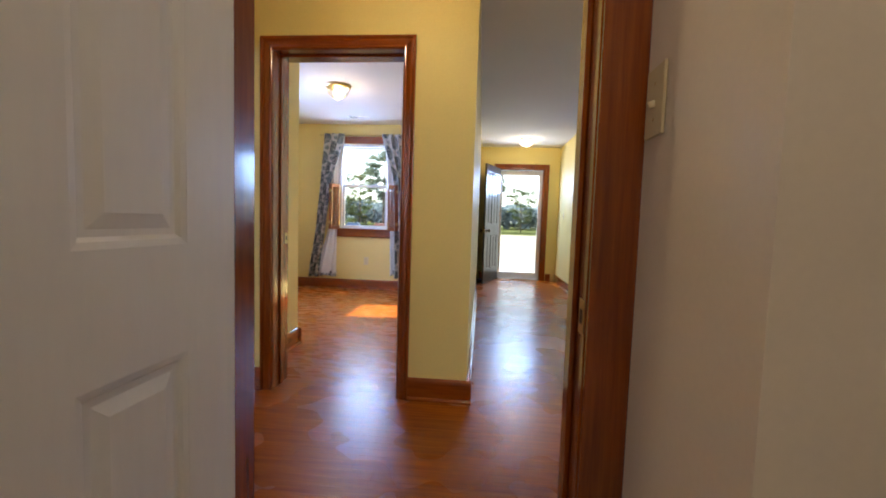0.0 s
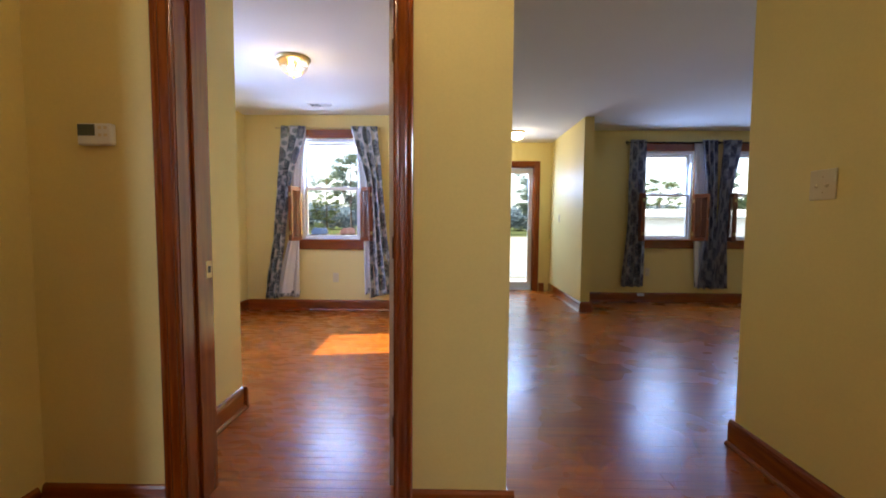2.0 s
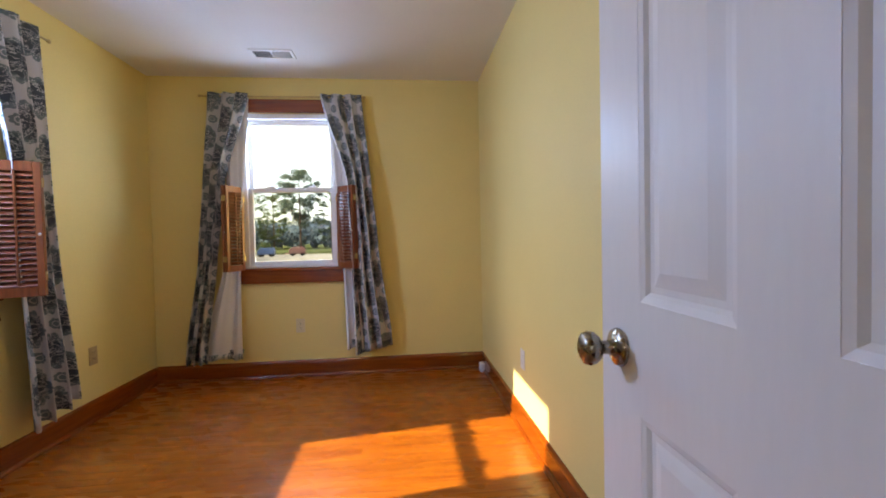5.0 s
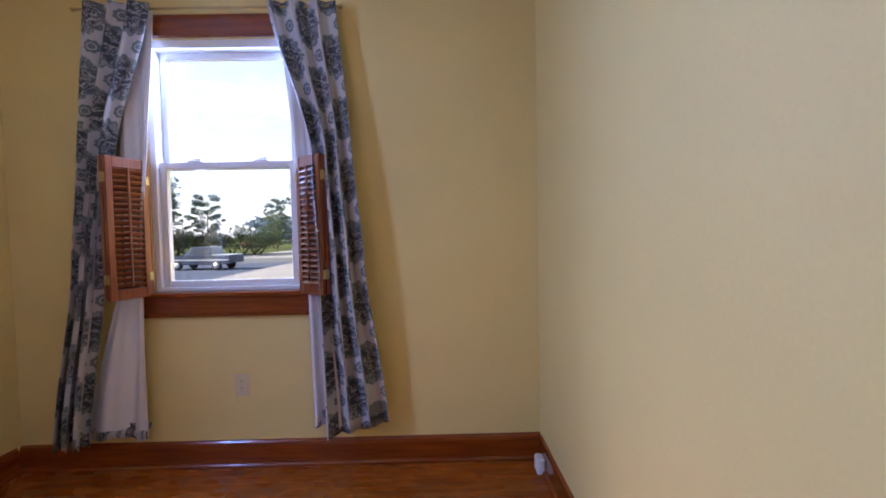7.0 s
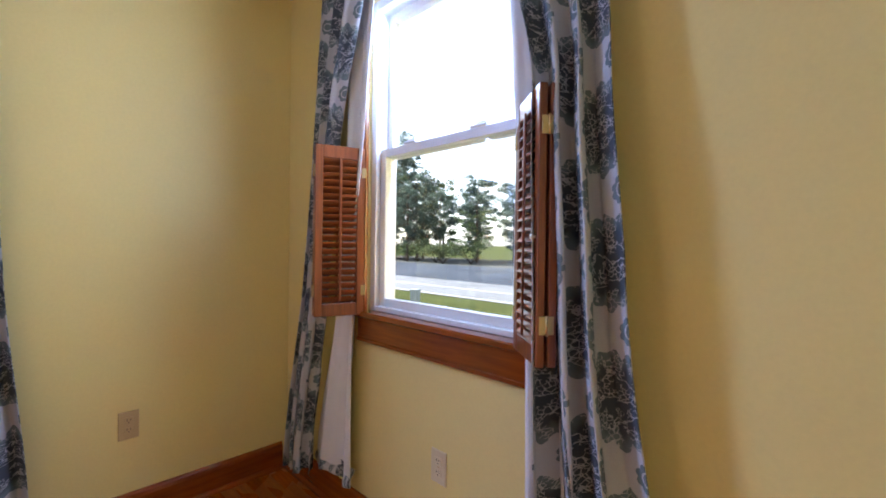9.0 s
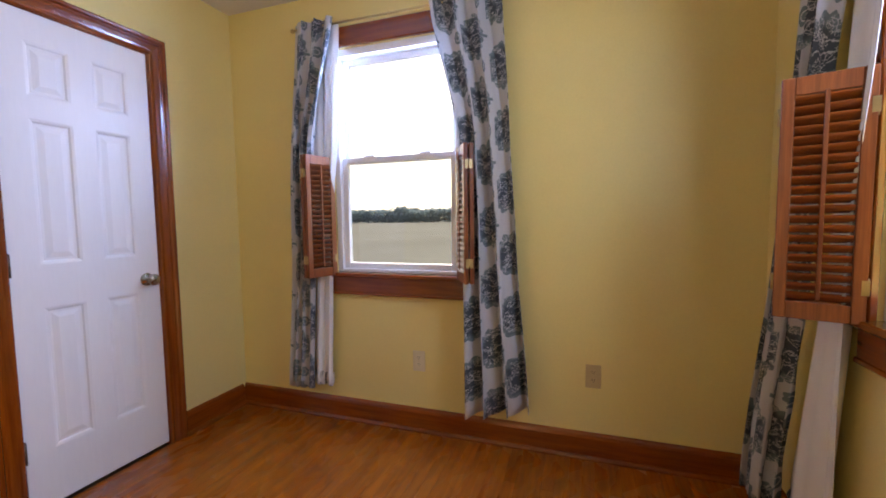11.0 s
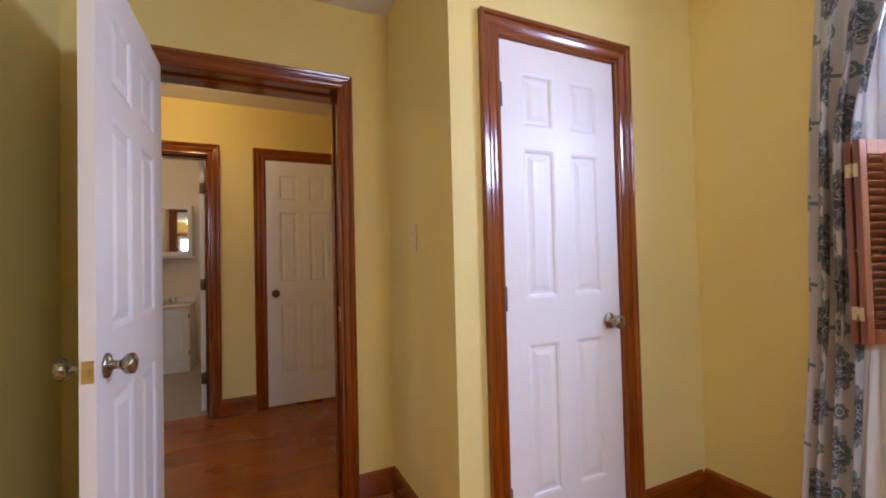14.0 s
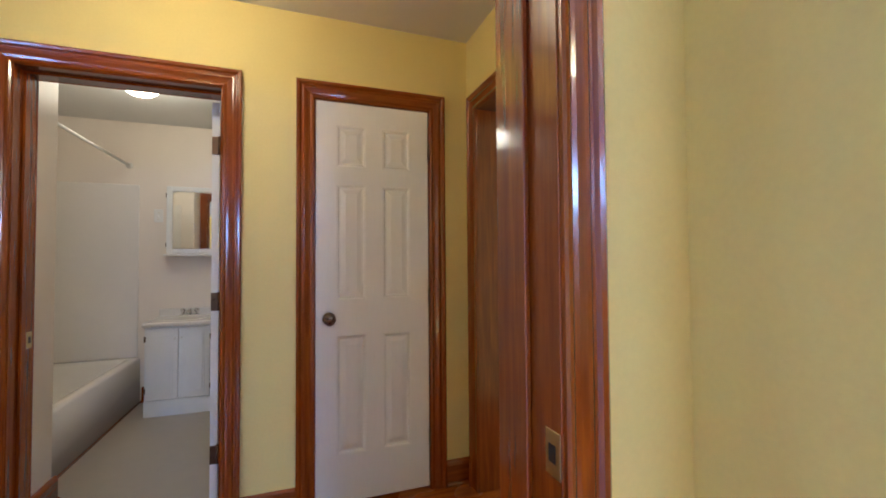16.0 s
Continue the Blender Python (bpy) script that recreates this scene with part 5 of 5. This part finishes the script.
def pine(name, height, seed, material, label, bare=0.32, spread=0.19, clumps=58, leafy=60, category="tree"):
    rnd = random.Random(seed)
    t = thing(name, Matrix(), label, category, "roadside trees")
    tr = bmesh.new()
    rows = []
    lean = rnd.uniform(-0.02, 0.02)
    for i in range(7):
        k = i / 6
        r = 0.016 * height * (1 - 0.85 * k) + 0.01
        rows.append([Vector((lean * height * k * k + r * math.cos(a), r * math.sin(a), height * 0.97 * k)) for a in [math.pi / 4 * j for j in range(8)]])
    tr = sweep(rows, True)
    cr = bmesh.new()
    for i in range(clumps):
        k = bare + (1 - bare) * (i + rnd.random()) / clumps
        a = rnd.uniform(0, 6.283)
        reach = height * spread * (0.35 + 0.75 * math.sin(math.pi * min(1.0, (1 - k) / (1 - bare) * 0.85 + 0.12))) * rnd.uniform(0.6, 1.15)
        base = Vector((lean * height * k * k, 0, height * k * 0.96))
        tip = base + Vector((math.cos(a) * reach, math.sin(a) * reach, reach * rnd.uniform(0.05, 0.4)))
        tube(tr, base, tip, 0.004 * height * (1.1 - k), 0.02, seg=5)
        foliage(cr, tip, height * 0.052 * rnd.uniform(0.8, 1.5), leafy, height * 0.017, rnd, 0.6)
        foliage(cr, base.lerp(tip, 0.55), height * 0.04, leafy // 3, height * 0.016, rnd, 0.6)
    part("trunk", tr, M_BARK, t)
    part("crown", cr, material, t)
    return t


def bush(name, h, seed, label):
    rnd = random.Random(seed)
    t = thing(name, Matrix(), label, "bush", "roadside scrub")
    st, cr = bmesh.new(), bmesh.new()
    for i in range(9):
        a, r = rnd.uniform(0, 6.28), rnd.uniform(0.1, 0.75) * h
        tip = Vector((math.cos(a) * r, math.sin(a) * r, h * rnd.uniform(0.35, 0.85)))
        tube(st, (0, 0, 0), tip, 0.04 * h * 0.4, 0.01, seg=5)
        foliage(cr, tip, h * 0.34, 95, h * 0.055, rnd, 0.8)
    part("stems", st, M_BARK, t)
    part("crown", cr, M_LEAF, t)
    return t


def plant(proto, x, y, s, turn, dz=0.0):
    m = pose(x, y, ground_z(y) + dz, 0, 0, turn) @ Matrix.Scale(s, 4)
    return copy_thing(proto, m)


# distance haze is put into this leaf colour as a pale blue tint
M_FAR = leaf_mat("haze_tinted_far_foliage", (0.150, 0.205, 0.245), (0.230, 0.300, 0.345))
P1 = pine("pine_tree", 15.0, 11, M_NEEDLE, "tall roadside pine with a bare lower trunk")
P2 = pine("pine_tree", 13.0, 12, M_NEEDLE, "tall roadside pine with a ragged crown", bare=0.22, spread=0.21)
P3 = pine("leafy_tree", 11.0, 13, M_LEAF, "green broadleaf tree beside the road", bare=0.18, spread=0.30, clumps=46, leafy=70)
B1 = bush("roadside_bush", 2.4, 14, "low green scrub along the tree line")
rnd = random.Random(5)
TREES = [(-35, 56, 1.0, P2), (-37.5, 60, 1.15, P1), (-48, 47, 1.2, P2), (-58, 58, 1.3, P2), (-64, 57, 1.25, P1), (-75, 54, 1.3, P2), (-70, 53, 1.2, P3), (-88, 51, 1.3, P1), (-96, 50, 1.35, P2), (-104, 47, 1.3, P1), (-33, 58, 0.7, P3), (-32, 62, 0.9, P2), (-26.5, 72, 0.55, P3), (-45, 60, 1.3, P1), (-54, 61, 1.35, P3), (-46, 52, 1.0, P1), (-42, 56, 1.1, P2), (-38.5, 52, 0.95, P3), (-52, 54, 1.15, P2), (-56, 50, 1.0, P1), (-61, 52, 1.1, P3), (-66, 47, 1.05, P2), (-72, 49, 1.15, P1), (-78, 45, 1.0, P3), (-84, 46, 1.1, P2), (-92, 43, 1.15, P1), (-100, 44, 1.2, P3), (-110, 40, 1.2, P1),
         (-34, 92, 1.1, P2), (-28, 95, 1.2, P3), (-22, 93, 1.15, P1), (-16, 96, 1.2, P3), (-11, 94, 1.05, P2), (-5, 98, 1.1, P3), (2, 92, 1.0, P2), (9, 96, 0.9, P3), (17, 92, 0.95, P1), (24, 70, 0.8, P3), (30, 62, 0.8, P3), (36, 58, 0.75, P2), (42, 55, 0.8, P3), (50, 52, 0.8, P3)]
for x, y, s, proto in TREES:
    plant(proto, x, y, s * (1.25 if x < -60 else 0.95 if x < -50 else 0.72 if x < -30 else 1.0), rnd.uniform(0, 360))
for i in range(26):
    x = -112 + i * 3.3 + rnd.uniform(-1, 1)
    plant(B1, x, 50 - (x + 60) * 0.16 + rnd.uniform(-2, 2) if x < -36 else 88 + rnd.uniform(-3, 3), rnd.uniform(0.8, 1.5), rnd.uniform(0, 360))
for i in range(9):
    plant(B1, -37 + i * 1.5 + rnd.uniform(-0.5, 0.5), 62 + rnd.uniform(-2, 2), rnd.uniform(1.0, 1.7), rnd.uniform(0, 360))
for proto in (P1, P2, P3, B1):
    proto.matrix_basis = pose(-125 - 6 * (proto is P2) - 12 * (proto is P3) - 3 * (proto is B1), 44, ground_z(44))


def tree_line(name, a, b, h, count, seed, label, depth=14):
    """A far wood: many leaf clumps with an uneven top."""
    rnd = random.Random(seed)
    bm = bmesh.new()
    a, b = Vector((*a, ground_z(a[1]))), Vector((*b, ground_z(b[1])))
    d = (b - a)
    side = Vector((-d.y, d.x, 0)).normalized()
    for i in range(count):
        k = rnd.random()
        top = h * (0.62 + 0.38 * noise.noise((k * 23.0, seed, 0)) + 0.18 * noise.noise((k * 90.0, seed, 3)))
        p = a + d * k + side * rnd.uniform(-depth, depth) + Vector((0, 0, max(0.4, top) * math.sqrt(rnd.random())))
        foliage(bm, p, h * 0.10, 5, h * 0.085, rnd, 0.8)
    # odd seeds take the leaves with haze in their colour
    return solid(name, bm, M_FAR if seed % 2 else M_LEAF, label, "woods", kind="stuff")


tree_line("woods_far_field", (-240, -190), (-230, 60), 12, 10000, 21, "far woods beyond the field, haze put into the leaf colour")
tree_line("woods_field_corner", (-230, 40), (-120, 62), 12, 3000, 22, "far green woods at the corner of the field")
tree_line("woods_road", (-60, 150), (150, 150), 13, 5000, 23, "far woods beyond the road, haze put into the leaf colour")
tree_line("woods_side", (40, 70), (130, 20), 9, 2000, 24, "green woods beside the house")


# parked pickup across the road
def pickup(m):
    t = thing("pickup_truck", m, "dark blue pickup truck with a pale bed rail on the road", "pickup truck")
    m_paint = surface("dark_blue_car_paint", (0.035, 0.045, 0.075), 0.25, 0.2, var=0.05, scale=2, bump=0, coat=0.6)
    m_pale = surface("silver_trim", (0.45, 0.46, 0.48), 0.35, 0.5, var=0.05, scale=4, bump=0)
    m_dark = surface("tinted_car_glass", (0.02, 0.025, 0.03), 0.06, var=0.02, scale=3, bump=0)
    half = 0.92
    side = [(-2.65, 0.55), (-2.65, 1.02), (-1.30, 1.10), (-1.28, 1.12), (0.05, 1.12), (2.45, 1.10), (2.62, 1.05), (2.65, 0.55), (2.0, 0.42), (-2.0, 0.42)]
    bm = sweep([[Vector((x, y, z)) for x, z in side] for y in (-half, half)], True)
    bmesh.ops.bevel(bm, geom=list(bm.edges), offset=0.05, segments=2, affect="EDGES")
    part("body", bm, m_paint, t)
    cab = [(-1.25, 1.10), (-0.55, 1.72), (-0.35, 1.78), (0.75, 1.78), (0.95, 1.70), (1.02, 1.10)]
    bm = sweep([[Vector((x, y * (1.0 if z < 1.2 else 0.84), z)) for x, z in cab] for y in (-0.86, 0.86)], True)
    bmesh.ops.bevel(bm, geom=list(bm.edges), offset=0.04, segments=2, affect="EDGES")
    part("cab", bm, m_paint, t)
    for y in (-1, 1):
        for x0, x1 in ((-0.75, 0.02), (0.10, 0.80)):
            q = [(x0 + (0.30 if x0 < 0 else 0), 1.66), (x1, 1.66), (x1, 1.20), (x0, 1.20)]
            bm = sweep([[Vector((x, y * (0.86 - 0.14 * (z - 1.1) / 0.68 + dd), z)) for x, z in q] for dd in (0.004, 0.012)], True)
            part("window", bm, m_dark, t)
        part("side_trim", boxed(-2.5, 2.5, *sorted((y * (half + 0.001), y * (half + 0.015))), 0.74, 0.82, bevel=0.004), m_pale, t)
    part("bed_cover", boxed(1.12, 2.58, -0.86, 0.86, 1.105, 1.17, bevel=0.02), m_pale, t, "pale bed cover")
    for x in (-1.65, 1.55):
        for y in (-1, 1):
            w = part("wheel", turned([(0, -0.11), (0.27, -0.11), (0.36, -0.09), (0.37, 0), (0.36, 0.09), (0.27, 0.11), (0, 0.11)], 20, Matrix.Translation((x, y * 0.86, 0.37)) @ Matrix.Rotation(radians(90), 4, "X")), M_RUBBER, t)
            part("rim", turned([(0, 0.02), (0.20, 0.025), (0.215, 0.0), (0, 0.0)], 16, Matrix.Translation((x, y * 0.97, 0.37)) @ Matrix.Rotation(radians(-90 * y), 4, "X")), m_pale, w)
    for y in (-0.65, 0.65):
        part("headlight", boxed(-2.68, -2.64, y - 0.16, y + 0.16, 0.78, 0.92, bevel=0.01), m_pale, t)
    part("bumper", boxed(-2.74, -2.66, -0.88, 0.88, 0.48, 0.64, bevel=0.02), m_pale, t)
    return t


pickup(pose(-18.6, 37.0, ground_z(37.0) + 0.024, 0, 0, -7))


def machine(m, color, name, label):
    """A piece of parked farm machinery: hopper body, cab, wheels, hitch."""
    t = thing(name, m, label, "farm machine", "machines across the road")
    paint = surface(name + "_paint", color, 0.4, var=0.12, scale=2, fine=20)
    side = [(-2.2, 0.7), (-2.3, 1.7), (-1.2, 2.5), (1.6, 2.5), (2.2, 1.7), (1.9, 0.8)]
    bm = sweep([[Vector((x, y, z)) for x, z in side] for y in (-1.2, 1.2)], True)
    bmesh.ops.bevel(bm, geom=list(bm.edges), offset=0.06, segments=1, affect="EDGES")
    part("hopper", bm, paint, t)
    part("deck", boxed(-3.4, 2.6, -0.9, 0.9, 0.55, 0.72, bevel=0.02), paint, t)
    part("hitch", tubed((-3.4, 0, 0.6), (-4.6, 0, 0.45), 0.07), M_BLACK, t)
    for x in (-1.4, 1.3):
        for y in (-1.0, 1.0):
            part("wheel", turned([(0, -0.15), (0.45, -0.15), (0.58, -0.1), (0.58, 0.1), (0.45, 0.15), (0, 0.15)], 18, Matrix.Translation((x, y, 0.58)) @ Matrix.Rotation(radians(90), 4, "X")), M_RUBBER, t)
    return t


machine(pose(-18.5, 76, Z_FAR, 0, 0, 10) @ Matrix.Scale(0.6, 4), (0.30, 0.13, 0.11), "red_farm_wagon", "red farm wagon standing in the yard across the road")
machine(pose(-23.0, 74, Z_FAR, 0, 0, 5) @ Matrix.Scale(0.6, 4), (0.10, 0.16, 0.32), "blue_farm_wagon", "blue farm wagon standing in the yard across the road")
machine(pose(-42, 98, Z_FAR, 0, 0, -8), (0.40, 0.20, 0.08), "orange_farm_wagon", "orange farm wagon standing in the yard across the road")
# utility pedestal on the lawn
t = thing("utility_pedestal", pose(-13.1, 17.1, ground_z(17.1), 0, 0, 12), "short grey metal utility box on the lawn", "utility box")
part("cabinet", boxed(-0.16, 0.16, -0.14, 0.14, 0.0, 0.62, bevel=0.015), M_GALV, t)
part("cap", boxed(-0.18, 0.18, -0.16, 0.16, 0.6205, 0.70, bevel=0.02), M_GALV, t)
# white outbuilding seen from the living room
t = thing("outbuilding", pose(15.5, 34.0, ground_z(34.0) + 0.6, 0, 0, -6) @ Matrix.Diagonal((1.6, 1.4, 0.78, 1)), "long white metal-sided outbuilding", "outbuilding")
part("wall", boxed(-4.2, 4.2, -2.2, 2.2, -0.8, 3.1), M_SIDING, t)
part("roof", sweep([[Vector((x, y, z)) for y, z in ((-2.6, 3.12), (0, 3.9), (2.6, 3.12))] for x in (-4.5, 4.5)], True), M_SIDING, t)
for i in range(14):
    part("siding_rib", boxed(-4.2, 4.2, -2.216, -2.2005, -0.6 + i * 0.26, -0.585 + i * 0.26), M_SIDING, t)
part("fascia", boxed(-4.5, 4.5, -2.63, -2.605, 2.95, 3.12), M_GALV, t)

# ---------------------------------------------------------------- floor strips
STRIP_W = 0.0572


def strip_rows(x0, x1, y0, y1, rnd):
    y = y0
    while y < y1 - 0.004:
        yb = min(y + STRIP_W, y1)
        x = x0 - rnd.uniform(0.0, 0.9)
        while x < x1:
            n = rnd.uniform(0.7, 1.9)
            a, b = max(x, x0), min(x + n, x1)
            if b - a > 0.02:
                yield a, b, y, yb
            x += n
        y = yb


def strip_verts(a, b, y, yb, cx=0.0, cy=0.0):
    g, e, zt, zb = 0.0002, 0.0004, 0.0, -0.012
    lo = [(a + g, y + g), (b - g, y + g), (b - g, yb - g), (a + g, yb - g)]
    hi = [(a + g + e, y + g + e), (b - g - e, y + g + e), (b - g - e, yb - g - e), (a + g + e, yb - g - e)]
    vs = [(px - cx, py - cy, zb) for px, py in lo] + [(px - cx, py - cy, zt - e) for px, py in lo] + [(px - cx, py - cy, zt) for px, py in hi]
    fs = [(8, 9, 10, 11)]
    for k in (0, 4):
        fs += [(k + i, k + (i + 1) % 4, k + 4 + (i + 1) % 4, k + 4 + i) for i in range(4)]
    return vs, fs


rnd = random.Random(77)
single = list(strip_rows(-2.78, -0.09, 3.975, 6.83, rnd)) + list(strip_rows(-1.42, -0.09, 3.238, 3.975, rnd))
rest = list(strip_rows(-1.705, 1.285, 1.50, 3.042, rnd)) + list(strip_rows(-1.155, -0.375, 3.042, 3.238, rnd)) + list(strip_rows(0.046, 1.285, 3.042, 3.62, rnd)) + list(strip_rows(0.046, 5.6, 3.62, 6.875, rnd)) + list(strip_rows(0.046, 1.515, 6.875, FD_Y, rnd)) + list(strip_rows(1.635, 5.6, 6.875, 7.64, rnd)) + list(strip_rows(-4.50, -1.705, -0.60, 3.042, rnd)) + list(strip_rows(1.285, 4.4, 1.32, 3.54, rnd))
for a, b, y, yb in single:
    cx, cy = (a + b) / 2, (y + yb) / 2
    vs, fs = strip_verts(a, b, y, yb, cx, cy)
    me = bpy.data.meshes.new("floor_strip")
    me.from_pydata(vs, [], fs)
    me.materials.append(M_PLANK)
    ob = part("floor_strip", me, None, floor)
    ob.location = (cx, cy, 0)
vs, fs = [], []
for p in rest:
    v, f = strip_verts(*p)
    k = len(vs)
    vs += v
    fs += [tuple(i + k for i in q) for q in f]
me = bpy.data.meshes.new("floor_strips")
me.from_pydata(vs, [], fs)
me.materials.append(M_PLANKS)
tagged(part("floor_strips", me, None, floor, "glossy cherry floor strips of the hall and living room"), kind="stuff")
